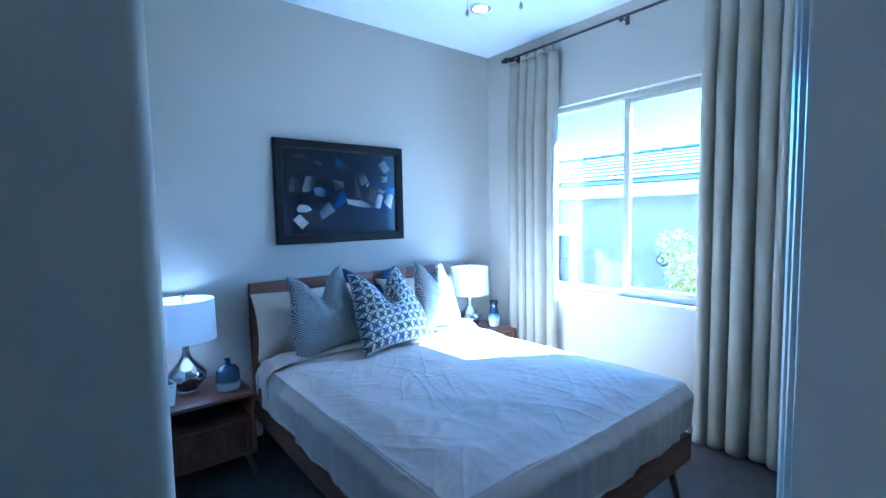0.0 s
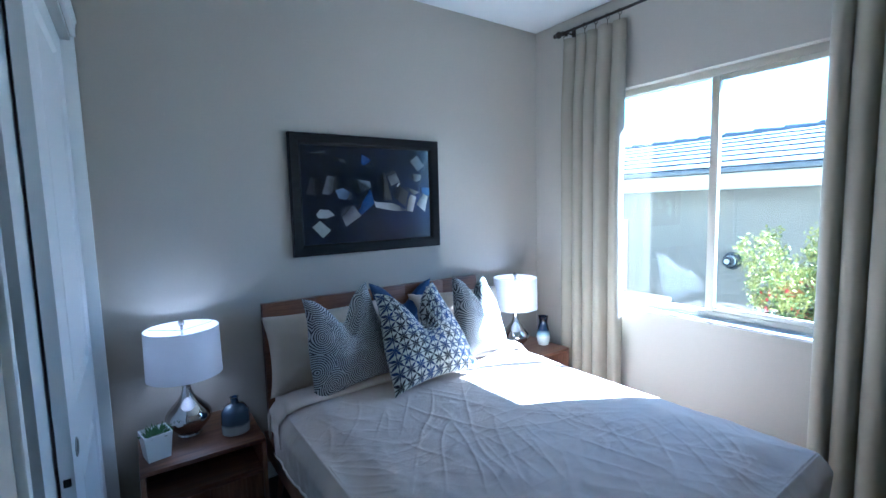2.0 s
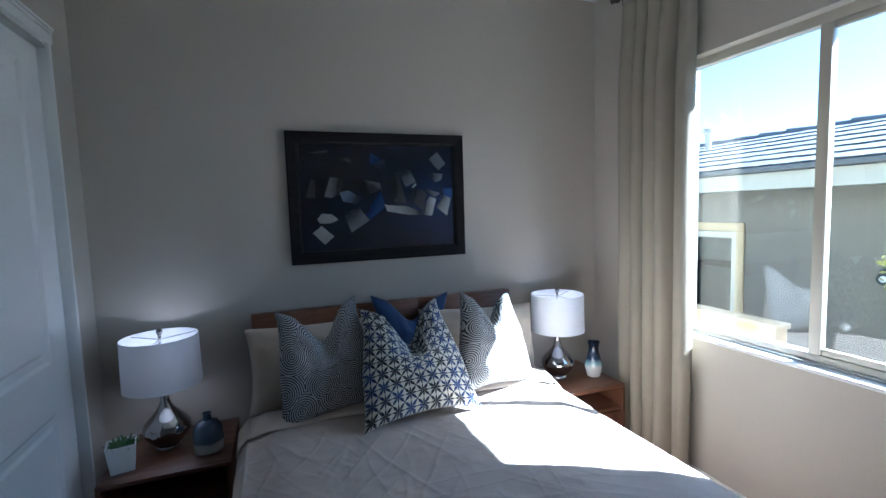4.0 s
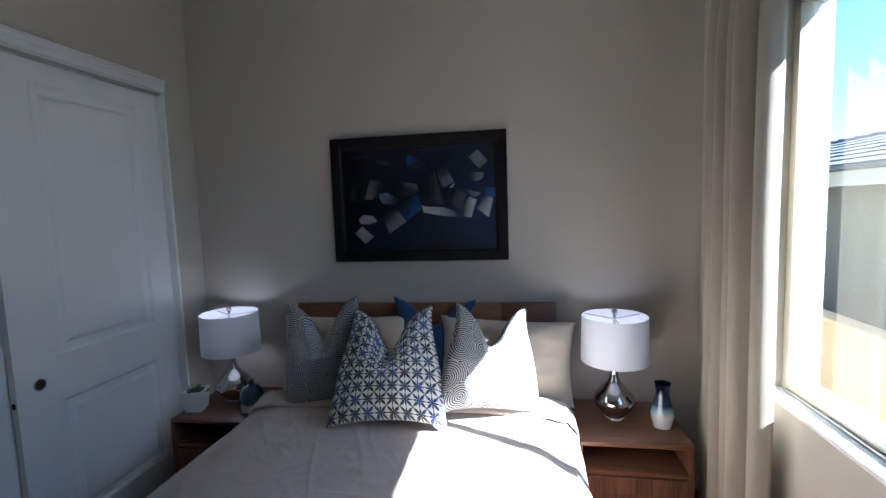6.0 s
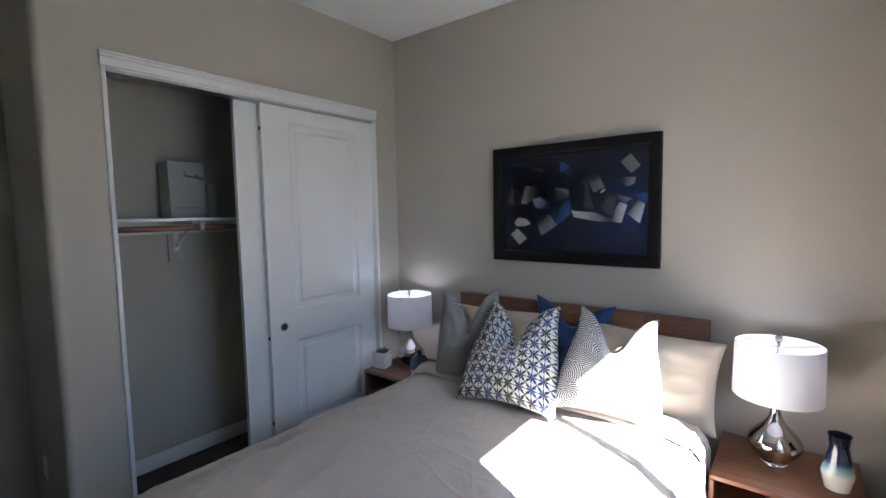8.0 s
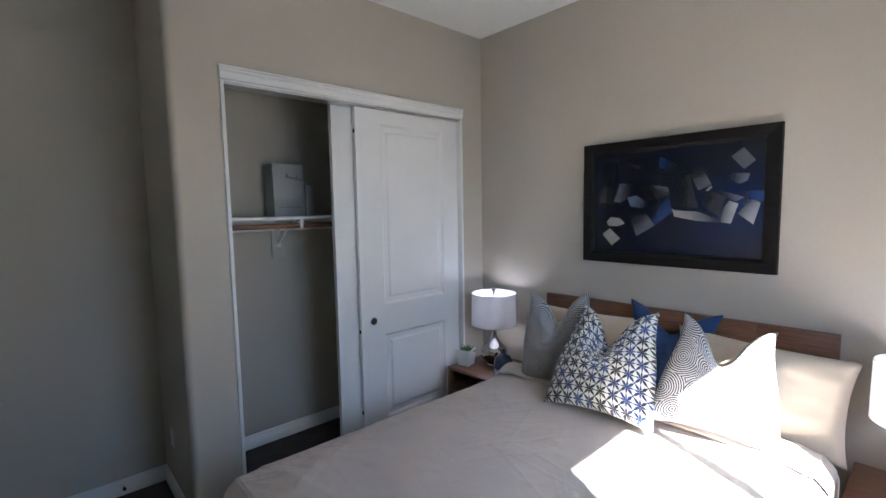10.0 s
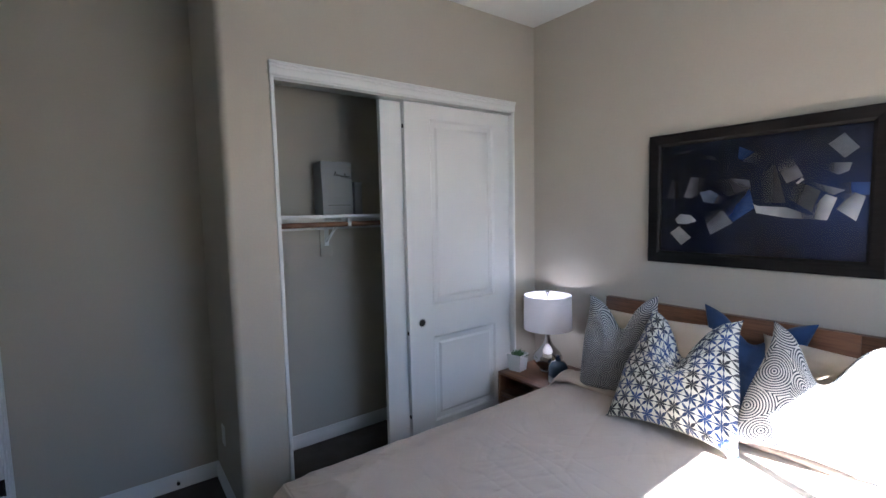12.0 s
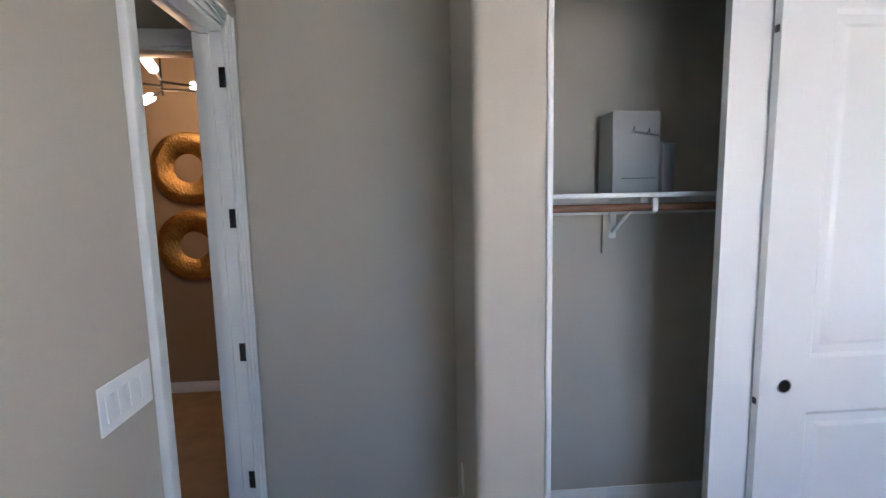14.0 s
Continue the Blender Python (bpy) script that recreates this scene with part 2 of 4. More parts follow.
ESPRESSO = wood("espresso_frame", (0.006, 0.005, 0.005), (0.014, 0.012, 0.011), "X", 0.55)
ESPRESSO.node_tree.nodes["Principled BSDF"].inputs["Specular IOR Level"].default_value = 0.15
CHROME = plain("polished_chrome", (0.52, 0.5, 0.49), 0.07, 1.0)
BRONZE = material("dark_bronze", (0.07, 0.06, 0.055), 0.4, metal=0.9, vary=0.15)
STEEL = plain("brushed_nickel", (0.5, 0.5, 0.49), 0.28, 1.0)
HINGE = material("aged_dark_hinge", (0.035, 0.03, 0.028), 0.4, metal=0.7, vary=0.3)
SHEET = fabric("oatmeal_linen", (0.5, 0.425, 0.365), 300, creases=1.0)
PILLOWCASE = fabric("cream_cotton", (0.52, 0.44, 0.345), 350, creases=0.2)
BLUECLOTH = fabric("navy_blue_cotton", (0.018, 0.046, 0.13), 350)
RINGS, STARS = ring_cloth("ring_print_cloth"), star_cloth("star_print_cloth")
CURTAIN = fabric("oatmeal_curtain_linen", (0.36, 0.318, 0.243), 260, through=0.07)
SHADE = fabric("white_lamp_shade_linen", (0.82, 0.81, 0.83), 500, through=0.22)
GLASS = clear_glass("window_glass", 1.7, (0.6, 0.66, 0.68))
FAR_GLASS = clear_glass("far_window_glass", 0.6, (0.8, 0.9, 0.85))
PICTURE_GLASS = clear_glass("picture_glass", 0.9)
VINYL = material("almond_vinyl", (0.5, 0.465, 0.38), 0.4, vary=0.03)
STUCCO = material("beige_stucco", (0.42, 0.4, 0.35), 0.95, vary=0.12, scale=2, fine=70, bump=0.9, bump_at=0.012)


# ---------------------------------------------------------------- mesh helpers
def box(bm, x0, x1, y0, y1, z0, z1, bevel=0.0, seg=2):
    made = bmesh.ops.create_cube(bm, size=1.0, matrix=Matrix.LocRotScale(((x0 + x1) / 2, (y0 + y1) / 2, (z0 + z1) / 2), None, (x1 - x0, y1 - y0, z1 - z0)))
    if bevel:
        edges = list({e for v in made["verts"] for e in v.link_edges})
        bmesh.ops.bevel(bm, geom=edges, offset=bevel, segments=seg, affect="EDGES", profile=0.5)
    return bm


def boxed(*args, **kw):
    return box(bmesh.new(), *args, **kw)


def lathe(profile, seg=40, bm=None, cap=True):
    """Turns a profile of (radius, height) round z."""
    bm = bm or bmesh.new()
    rows = [[bm.verts.new((r * math.cos(2 * math.pi * i / seg), r * math.sin(2 * math.pi * i / seg), z)) for i in range(seg)] for r, z in profile]
    for a, b in zip(rows, rows[1:]):
        for i in range(seg):
            bm.faces.new((a[i], a[(i + 1) % seg], b[(i + 1) % seg], b[i]))
    for row, flip in ((rows[0], True), (rows[-1], False)) if cap else ():
        bm.faces.new(row[::-1] if flip else row)
    return bm


def rod(bm, a, b, r0, r1=None, seg=16):
    """A round bar from a to b."""
    a, b = Vector(a), Vector(b)
    r1 = r0 if r1 is None else r1
    m = Matrix.Translation((a + b) / 2) @ (b - a).to_track_quat("Z", "Y").to_matrix().to_4x4()
    bmesh.ops.create_cone(bm, cap_ends=True, segments=seg, radius1=r0, radius2=r1, depth=(b - a).length, matrix=m)
    return bm


def rodded(*args, **kw):
    return rod(bmesh.new(), *args, **kw)


def sheet(fn, nu, nv, uv=True):
    """A grid of points fn(u, v) with u, v from 0 to 1."""
    bm = bmesh.new()
    vs = [[bm.verts.new(fn(i / nu, j / nv)) for i in range(nu + 1)] for j in range(nv + 1)]
    lay = bm.loops.layers.uv.new("UVMap") if uv else None
    for j in range(nv):
        for i in range(nu):
            f = bm.faces.new((vs[j][i], vs[j][i + 1], vs[j + 1][i + 1], vs[j + 1][i]))
            if uv:
                for lp, (a, b) in zip(f.loops, ((i, j), (i + 1, j), (i + 1, j + 1), (i, j + 1))):
                    lp[lay].uv = (a / nu, b / nv)
    return bm


def polygon_slab(pts, axis, lo, hi):
    """A flat polygon in the xz plane thickened along y, or in the xy plane along z."""
    bm = bmesh.new()
    place = (lambda p, d: (p[0], d, p[1])) if axis == "y" else (lambda p, d: (p[0], p[1], d))
    a, b = [bm.verts.new(place(p, lo)) for p in pts], [bm.verts.new(place(p, hi)) for p in pts]
    bm.faces.new(a)
    bm.faces.new(b[::-1])
    for i in range(len(pts)):
        j = (i + 1) % len(pts)
        bm.faces.new((a[i], b[i], b[j], a[j]))
    bmesh.ops.recalc_face_normals(bm, faces=bm.faces)
    return bm


def mesh_ob(name, bm, mat, smooth=True, angle=40):
    if len(bm.faces) > 1:
        bmesh.ops.recalc_face_normals(bm, faces=bm.faces)
    me = bpy.data.meshes.new(name)
    if smooth:
        for f in bm.faces:
            f.smooth = True
        for e in bm.edges:
            if len(e.link_faces) == 2 and e.calc_face_angle(0) > radians(angle):
                e.smooth = False
    bm.to_mesh(me)
    bm.free()
    me.materials.append(mat)
    return new(name, me)


def part(name, bm, mat, parent, label="", smooth=True, at=None):
    ob = mesh_ob(name, bm, mat, smooth)
    ob.parent = parent
    if at is not None:
        ob.matrix_basis = at if isinstance(at, Matrix) else Matrix.Translation(at)
    if label:
        ob["label"] = label
    return ob


def thing(name, at, label, category, group="", kind=""):
    ob = new(name)
    ob.empty_display_size = 0.05
    ob.matrix_basis = at if isinstance(at, Matrix) else Matrix.Translation(at)
    return tagged(ob, label, category, group, kind)


def structure(name, bm, mat, label, category, smooth=True):
    return tagged(mesh_ob(name, bm, mat, smooth), label, category, kind="structure")


# ---------------------------------------------------------------- the plan
X0, X1, Y0, Y1, H = 0.0, 3.02, -0.015, 3.125, 2.993       # closet front, window wall, door wall, bed wall, ceiling
ALC, CB, CR = -0.69, -0.69, 0.93                        # alcove wall, closet back, closet return
CO0, CO1, CT = 1.185, 2.887, 2.356                          # closet opening and its head
D0, D1, DT = -0.525, 0.115, 2.332                          # bedroom door opening and its head
W0, W1, WZ0, WZ1 = 1.06, 2.45, 0.86, 2.375               # window opening

floor = structure("floor", boxed(-3.0, 3.15, -2.6, 3.25, -0.12, 0.0), CARPET, "dark brown-grey cut pile carpet", "floor")
structure("ceiling", boxed(-3.0, 3.15, -2.6, 3.25, H, H + 0.1), CEIL, "white painted textured ceiling", "ceiling")
structure("wall_north", boxed(-0.9, 3.15, Y1, Y1 + 0.12, 0.0, H), WALL, "greige painted plaster wall behind the bed", "wall")

bm = bmesh.new()
for a, b, c, d in ((Y0 - 0.12, W0, 0, H), (W1, Y1, 0, H), (W0, W1, 0, WZ0), (W0, W1, WZ1, H)):
    box(bm, X1, X1 + 0.13, a, b, c, d)
structure("wall_east", bm, WALL, "greige painted wall with a wide window opening", "wall")
bm = bmesh.new()
for a, b, c, d in ((-6, W0, -1.2, H + 0.1), (W1, 9, -1.2, H + 0.1), (W0, W1, -1.2, WZ0), (W0, W1, WZ1, H + 0.1)):
    box(bm, X1 + 0.134, X1 + 0.2, a, b, c, d)
structure("wall_outside", bm, STUCCO, "rough beige stucco outside wall face", "wall")

# closet front, with a rounded corner towards the alcove
bm = bmesh.new()
R = 0.035
corner = [(X0, CO0), (X0 - 0.1, CO0), (X0 - 0.1, CR + 0.1), (ALC, CR + 0.1), (ALC, CR)]
corner += [(X0 - R + R * math.sin(a), CR + R - R * math.cos(a)) for a in [radians(k * 11.25) for k in range(9)]]
col = polygon_slab(corner, "z", 0.0, H)
me_tmp = bpy.data.meshes.new("tmp")
col.to_mesh(me_tmp)
bm.from_mesh(me_tmp)
col.free()
bpy.data.meshes.remove(me_tmp)
box(bm, X0 - 0.1, X0, CO1, Y1, 0, H)
box(bm, X0 - 0.1, X0, CO0, CO1, CT, H)
structure("wall_west", bm, WALL, "greige closet wall with a rounded plaster corner", "wall")
structure("wall_alcove", boxed(ALC - 0.12, ALC, Y0 - 0.11, CR + 0.1, 0, H), WALL, "greige painted wall of the entry alcove", "wall")
structure("closet_back_wall", boxed(CB - 0.1, CB, CR + 0.1, Y1, 0, H), WALL, "greige back wall inside the closet", "wall")

bm = bmesh.new()
for a, b, c, d in ((ALC, D0, 0, H), (D1, X1, 0, H), (D0, D1, DT, H)):
    box(bm, a, b, Y0 - 0.11, Y0, c, d)
structure("wall_south", bm, WALL, "greige wall with the bedroom doorway", "wall")

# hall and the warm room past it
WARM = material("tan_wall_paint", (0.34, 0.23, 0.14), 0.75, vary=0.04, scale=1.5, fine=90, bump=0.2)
bm = bmesh.new()
box(bm, -0.95, -0.85, -0.24, -0.125, 0, H)
box(bm, -0.95, -0.85, -1.5, -1.16, 0, H)
box(bm, -0.95, -0.85, -1.16, -0.24, 2.36, H)
structure("hall_wall_west", bm, WALL, "greige hall wall with a cased opening", "wall")
structure("hall_wall_south", boxed(-0.95, 1.4, -1.6, -1.5, 0, H), WALL, "greige hall wall", "wall")
structure("hall_wall_east", boxed(1.3, 1.4, -1.5, -0.125, 0, H), WALL, "greige hall end wall", "wall")
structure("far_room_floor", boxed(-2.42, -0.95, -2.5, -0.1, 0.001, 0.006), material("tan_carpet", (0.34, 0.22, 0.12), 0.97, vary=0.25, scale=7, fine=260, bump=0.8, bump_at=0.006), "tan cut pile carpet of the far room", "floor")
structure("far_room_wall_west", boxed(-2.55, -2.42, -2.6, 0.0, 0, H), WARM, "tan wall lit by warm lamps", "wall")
# out of view; added to stop sky and sun leaking into the far room
structure("far_room_daylight_block", boxed(-0.95, -0.85, -2.6, -1.6, 0, H), WARM, "unseen tan wall that keeps daylight out of the far room", "wall")
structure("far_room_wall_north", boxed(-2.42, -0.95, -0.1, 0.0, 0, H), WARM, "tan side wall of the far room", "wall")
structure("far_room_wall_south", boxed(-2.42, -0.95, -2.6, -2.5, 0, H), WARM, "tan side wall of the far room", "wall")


# ---------------------------------------------------------------- trim
def baseboard(x0, y0, x1, y1, nx, ny):
    """A moulded skirting from one floor point to another; (nx, ny) points into the room."""
    bm = bmesh.new()
    prof = [(0, 0), (0.014, 0), (0.014, 0.062), (0.009, 0.068), (0.009, 0.078), (0.0045, 0.086), (0.0045, 0.094), (0, 0.096)]
    ends = [[bm.verts.new((x + nx * d, y + ny * d, z)) for d, z in prof] for x, y in ((x0, y0), (x1, y1))]
    k = len(prof)
    for i in range(k):
        bm.faces.new((ends[0][i], ends[0][(i + 1) % k], ends[1][(i + 1) % k], ends[1][i]))
    bm.faces.new(ends[0])
    bm.faces.new(ends[1][::-1])
    return tagged(mesh_ob("baseboard", bm, TRIM), "white moulded baseboard along the wall", "baseboard", kind="structure")


for run in ((X0, Y1, X1, Y1, 0, -1), (X1, Y0, X1, Y1, -1, 0), (X0, CR + 0.04, X0, CO0 - 0.02, 1, 0), (ALC, CR, X0 - 0.03, CR, 0, -1), (ALC, Y0, ALC, CR, 1, 0),
            (D1 + 0.07, Y0, X1, Y0, 0, 1), (ALC, Y0, D0 - 0.07, Y0, 0, 1), (CB, CR + 0.1, CB, Y1, 1, 0), (CB, CR + 0.1, X0 - 0.1, CR + 0.1, 0, 1),
            (-2.42, -2.5, -2.42, -0.1, 1, 0)):
    baseboard(*run)


def casing(name, label, runs):
    """Stepped door casing: each run is the box of its flat, and a raised outer band."""
    t = thing(name, (0, 0, 0), label, "trim", kind="structure")
    for r in runs:
        part("moulding", boxed(*r, bevel=0.004), TRIM, t)
    return t


casing("door_casing", "white moulded door casing with a stepped profile",
       [(D1 + k * a, D1 + k * b, Y0 + 0.0005 * i, Y0 + h, 0.001 * i, DT + 0.068 - 0.002 * i) for i, (k, a, b, h) in
        enumerate(((1, 0.003, 0.031, 0.012), (1, 0.0285, 0.053, 0.02), (1, 0.0505, 0.068, 0.026)))] +
       [(D0 - b, D0 - a, Y0 + 0.0005 * i, Y0 + h, 0.001 * i, DT + 0.068 - 0.002 * i) for i, (a, b, h) in enumerate(((0.003, 0.031, 0.012), (0.0285, 0.053, 0.02), (0.0505, 0.068, 0.026)))] +
       [(D0 + 0.002, D1 - 0.002, Y0 + 0.0005 * i, Y0 + h, DT + a, DT + b) for i, (a, b, h) in enumerate(((0.003, 0.031, 0.012), (0.0285, 0.053, 0.02), (0.0505, 0.068, 0.026)))])
jamb = thing("door_1", (0, 0, 0), "white painted door jamb without a door leaf, dark hinges on one side", "door frame", kind="structure")
for nm, r in (("jamb", (D0 - 0.002, D0 + 0.018, Y0 - 0.115, Y0 + 0.004, 0, DT)), ("jamb", (D1 - 0.018, D1 + 0.002, Y0 - 0.115, Y0 + 0.004, 0, DT)),
              ("head", (D0 + 0.018, D1 - 0.018, Y0 - 0.115, Y0 + 0.004, DT - 0.018, DT + 0.002)), ("stop", (D0 + 0.018, D0 + 0.03, Y0 - 0.085, Y0 - 0.045, 0, DT - 0.03)),
              ("stop", (D1 - 0.03, D1 - 0.018, Y0 - 0.085, Y0 - 0.045, 0, DT - 0.03)), ("stop", (D0 + 0.018, D1 - 0.018, Y0 - 0.085, Y0 - 0.045, DT - 0.03, DT - 0.018))):
    part(nm, boxed(*r, bevel=0.002), TRIM, jamb)
for z in (2.136, 1.562, 0.979, 0.384):
    bm = boxed(D0 + 0.016, D0 + 0.0205, Y0 - 0.02, Y0 + 0.002, z - 0.04, z + 0.04, bevel=0.001)
    h = part("hinge", bm, HINGE, jamb, "dark bronze butt hinge leaf")
    part("knuckle", rodded((D0 + 0.021, Y0 + 0.003, z - 0.04), (D0 + 0.021, Y0 + 0.003, z + 0.04), 0.0035), HINGE, h)
casing("hall_casing", "white casing round the hall opening",
       [(-0.85, -0.836, -0.24, -0.17, 0, 2.44), (-0.85, -0.836, -1.24, -1.16, 0, 2.44), (-0.85, -0.836, -1.16, -0.24, 2.36, 2.44), (-0.96, -0.84, -0.26, -0.235, 0, 2.345), (-0.96, -0.84, -1.165, -1.14, 0, 2.345),
        (-0.96, -0.84, -1.14, -0.26, 2.342, 2.365)])
casing("closet_casing", "white closet head board and thin side trim",
       [(X0, X0 + 0.018, CO0 - 0.018, CO1 + 0.018, CT - 0.005, CT + 0.034), (X0, X0 + 0.021, CO0 - 0.019, CO1 + 0.019, CT + 0.0345, CT + 0.05), (X0, X0 + 0.026, CO0 - 0.021, CO1 + 0.021, CT + 0.0505, CT + 0.064),
        (X0 - 0.1, X0 + 0.012, CO0 - 0.016, CO0 + 0.004, 0, CT - 0.006), (X0 - 0.1, X0 + 0.012, CO1 - 0.004, CO1 + 0.016, 0, CT - 0.006), (X0 - 0.104, X0 - 0.001, CO0, CO1, CT - 0.012, CT)])

def pane_x(x, y0, y1, z0, z1):
    """A sheet of glass across x that faces -x."""
    bm = bmesh.new()
    bm.faces.new([bm.verts.new(p) for p in ((x, y0, z0), (x, y0, z1), (x, y1, z1), (x, y1, z0))])
    return bm


# ---------------------------------------------------------------- window
win = thing("window_1", (0, 0, 0), "almond vinyl sliding window with two panes and a meeting stile", "window", kind="structure")
FX = X1 + 0.062
for nm, r in (("window_frame", (FX, FX + 0.06, W0, W0 + 0.04, WZ0, WZ1)), ("window_frame", (FX, FX + 0.06, W1 - 0.04, W1, WZ0, WZ1)),
              ("window_frame", (FX, FX + 0.06, W0 + 0.04, W1 - 0.04, WZ1 - 0.045, WZ1)), ("window_frame", (FX, FX + 0.06, W0 + 0.04, W1 - 0.04, WZ0, WZ0 + 0.045)),
              ("stile", (FX - 0.004, FX + 0.035, 1.706, 1.754, WZ0 + 0.045, WZ1 - 0.045)), ("sash", (FX + 0.006, FX + 0.03, W0 + 0.04, 1.706, WZ0 + 0.045, WZ0 + 0.075)),
              ("sash", (FX + 0.006, FX + 0.03, W0 + 0.04, 1.706, WZ1 - 0.075, WZ1 - 0.045)), ("sash", (FX + 0.006, FX + 0.03, W0 + 0.04, W0 + 0.07, WZ0 + 0.075, WZ1 - 0.075))):
    part(nm, boxed(*r, bevel=0.004), VINYL, win)
part("track", boxed(FX - 0.012, FX, W0 + 0.04, W1 - 0.04, WZ0 + 0.002, WZ0 + 0.012, bevel=0.002), STEEL, win, "thin grey aluminium track")
for a, b, x in ((W0 + 0.06, 1.71, FX + 0.018), (1.75, W1 - 0.035, FX + 0.042)):
    p = part("pane", pane_x(x, a, b, WZ0 + 0.04, WZ1 - 0.04), GLASS, win, smooth=False)
    p.visible_shadow = False
structure("window_sill", boxed(X1 - 0.014, FX, W0 - 0.0, W1, WZ0 - 0.018, WZ0 + 0.001, bevel=0.005), CEIL, "white plaster window ledge", "window sill")


# ---------------------------------------------------------------- closet
def closet_door(at, label, pull=True):
    """Two-panel sliding door, 0.9 wide; its front faces +x, it runs along y from 0."""
    d = thing("closet_door", at, label, "sliding door", "sliding closet doors")
    w, h, t = 0.9, 2.33, 0.033
    rails = ((0, 0.19, 0, h), (w - 0.15, w, 0, h), (0.19, w - 0.15, 0, 0.2), (0.19, w - 0.15, 0.79, 1.0), (0.19, w - 0.15, h - 0.11, h))
    bm = bmesh.new()
    for a, b, c, e in rails:
        box(bm, -t, 0, a, b, c, e)
    part("frame", bm, DOORWHITE, d)
    for z0, z1 in ((0.2, 0.79), (1.0, h - 0.11)):
        bm = bmesh.new()
        ys = [0.19, 0.205, 0.235, 0.25]
        y1s = [w - 0.15, w - 0.165, w - 0.195, w - 0.21]
        zs = [0, 0.015, 0.045, 0.06]
        xs = [0.0, -0.011, -0.011, -0.003]
        loops = [[bm.verts.new(p) for p in ((xs[i], ys[i], z0 + zs[i]), (xs[i], y1s[i], z0 + zs[i]), (xs[i], y1s[i], z1 - zs[i]), (xs[i], ys[i], z1 - zs[i]))] for i in range(4)]
        for a, b in zip(loops, loops[1:]):
            for i in range(4):
                bm.faces.new((a[i], a[(i + 1) % 4], b[(i + 1) % 4], b[i]))
        bm.faces.new(loops[-1])
        back = [bm.verts.new((-t + 0.002, v.co.y, v.co.z)) for v in loops[0]]
        bm.faces.new(back[::-1])
        for i in range(4):
            bm.faces.new((back[i], back[(i + 1) % 4], loops[0][(i + 1) % 4], loops[0][i]))
        part("panel", bm, DOORWHITE, d, smooth=False)
    if not pull:
        return d
    for z in (0.28, 0.84, 2.16):
        part("bumper", boxed(-0.026, -0.008, -0.004, 0.0, z - 0.012, z + 0.012, bevel=0.0015), HINGE, d, "small dark door bumper")
    at_pull = Matrix.Translation((0.0, 0.096, 0.898)) @ pose(0, 0, 0, 0, 90, 0)
    rim = lathe([(0.0285, 0.0), (0.0285, 0.003), (0.0265, 0.0042), (0.0235, 0.0038), (0.0225, 0.0012)], 28)
    ring = part("finger_pull", rim, STEEL, d, "round nickel finger pull", at=at_pull)
    part("cup", lathe([(0.0225, 0.0022), (0.018, 0.0012), (0.008, 0.0007), (0.0005, 0.0006)], 28), BRONZE, ring, "dark hollow of the pull")
    return d


closet_door((-0.035, 1.982, 0.018), "white two-panel sliding closet door, closed half, with round nickel pull")
closet_door((-0.078, 1.835, 0.018), "white two-panel sliding closet door slid behind the other", False)
tagged(mesh_ob("closet_door_track", boxed(X0 - 0.098, X0 - 0.002, CO0 + 0.004, CO1 - 0.004, CT - 0.026, CT - 0.0125), STEEL), "grey metal sliding door track under the closet head", "door track")

shelf = thing("closet_shelf", (0, 0, 1.617), "white painted closet shelf on a support bracket", "shelf")
part("board", boxed(CB, -0.30, CR + 0.1, Y1, 0.0, 0.018, bevel=0.002), TRIM, shelf)
part("cleat", boxed(CB, CB + 0.018, CR + 0.1, Y1, -0.085, -0.001, bevel=0.002), TRIM, shelf)
bm = boxed(CB + 0.0005, CB + 0.018, 1.66, 1.75, -0.275, -0.0855, bevel=0.002)
part("back_board", bm, WALL, shelf, "wall-coloured board behind the bracket")
bm = boxed(CB + 0.0185, CB + 0.024, 1.69, 1.722, -0.2, -0.002)
rod(bm, (CB + 0.026, 1.706, -0.17), (CB + 0.25, 1.706, -0.03), 0.009)
box(bm, CB + 0.02, CB + 0.3, 1.697, 1.715, -0.02, -0.002)
part("bracket", bm, TRIM, shelf, "white steel shelf bracket with a slanted arm")
part("rod_hook", boxed(-0.375, -0.335, 1.722, 1.747, -0.06, -0.002, bevel=0.006), TRIM, shelf, "white plastic rod holder")
hang = thing("closet_rod", (0, 0, 1.575), "stained wooden hanging rod under the closet shelf", "closet rod")
part("pole", rodded((-0.355, CR + 0.1, 0), (-0.355, Y1, 0), 0.0165, seg=20), WALNUT_Y, hang)

BAGPAPER = material("silver_grey_paper", (0.3, 0.3, 0.31), 0.4, vary=0.08, scale=5, bump=0.05)
INK = plain("dark_ink", (0.04, 0.04, 0.045), 0.6)
bag = thing("shopping_bag", pose(-0.58, 1.733, 1.636, 0, 0, 2), "silver-grey paper shopping bag with dark script standing on the shelf", "shopping bag")
bm = bmesh.new()
base = [(-0.07, -0.11), (0.07, -0.11), (0.07, 0.11), (-0.07, 0.11)]
ring = []
for z, k in ((0.0, 1.0), (0.12, 1.02), (0.23, 0.95), (0.35, 0.9)):
    ring.append([bm.verts.new((x * k, y * (1.0 if z < 0.2 else 1.01), z + (0.006 if x > 0 and z > 0.3 else 0))) for x, y in base])
for a, b in zip(ring, ring[1:]):
    for i in range(4):
        bm.faces.new((a[i], a[(i + 1) % 4], b[(i + 1) % 4], b[i]))
bm.faces.new(ring[0][::-1])
part("body", bm, BAGPAPER, bag, smooth=False)
part("fold", boxed(0.0715, 0.0735, -0.07, 0.09, 0.062, 0.065), INK, bag)
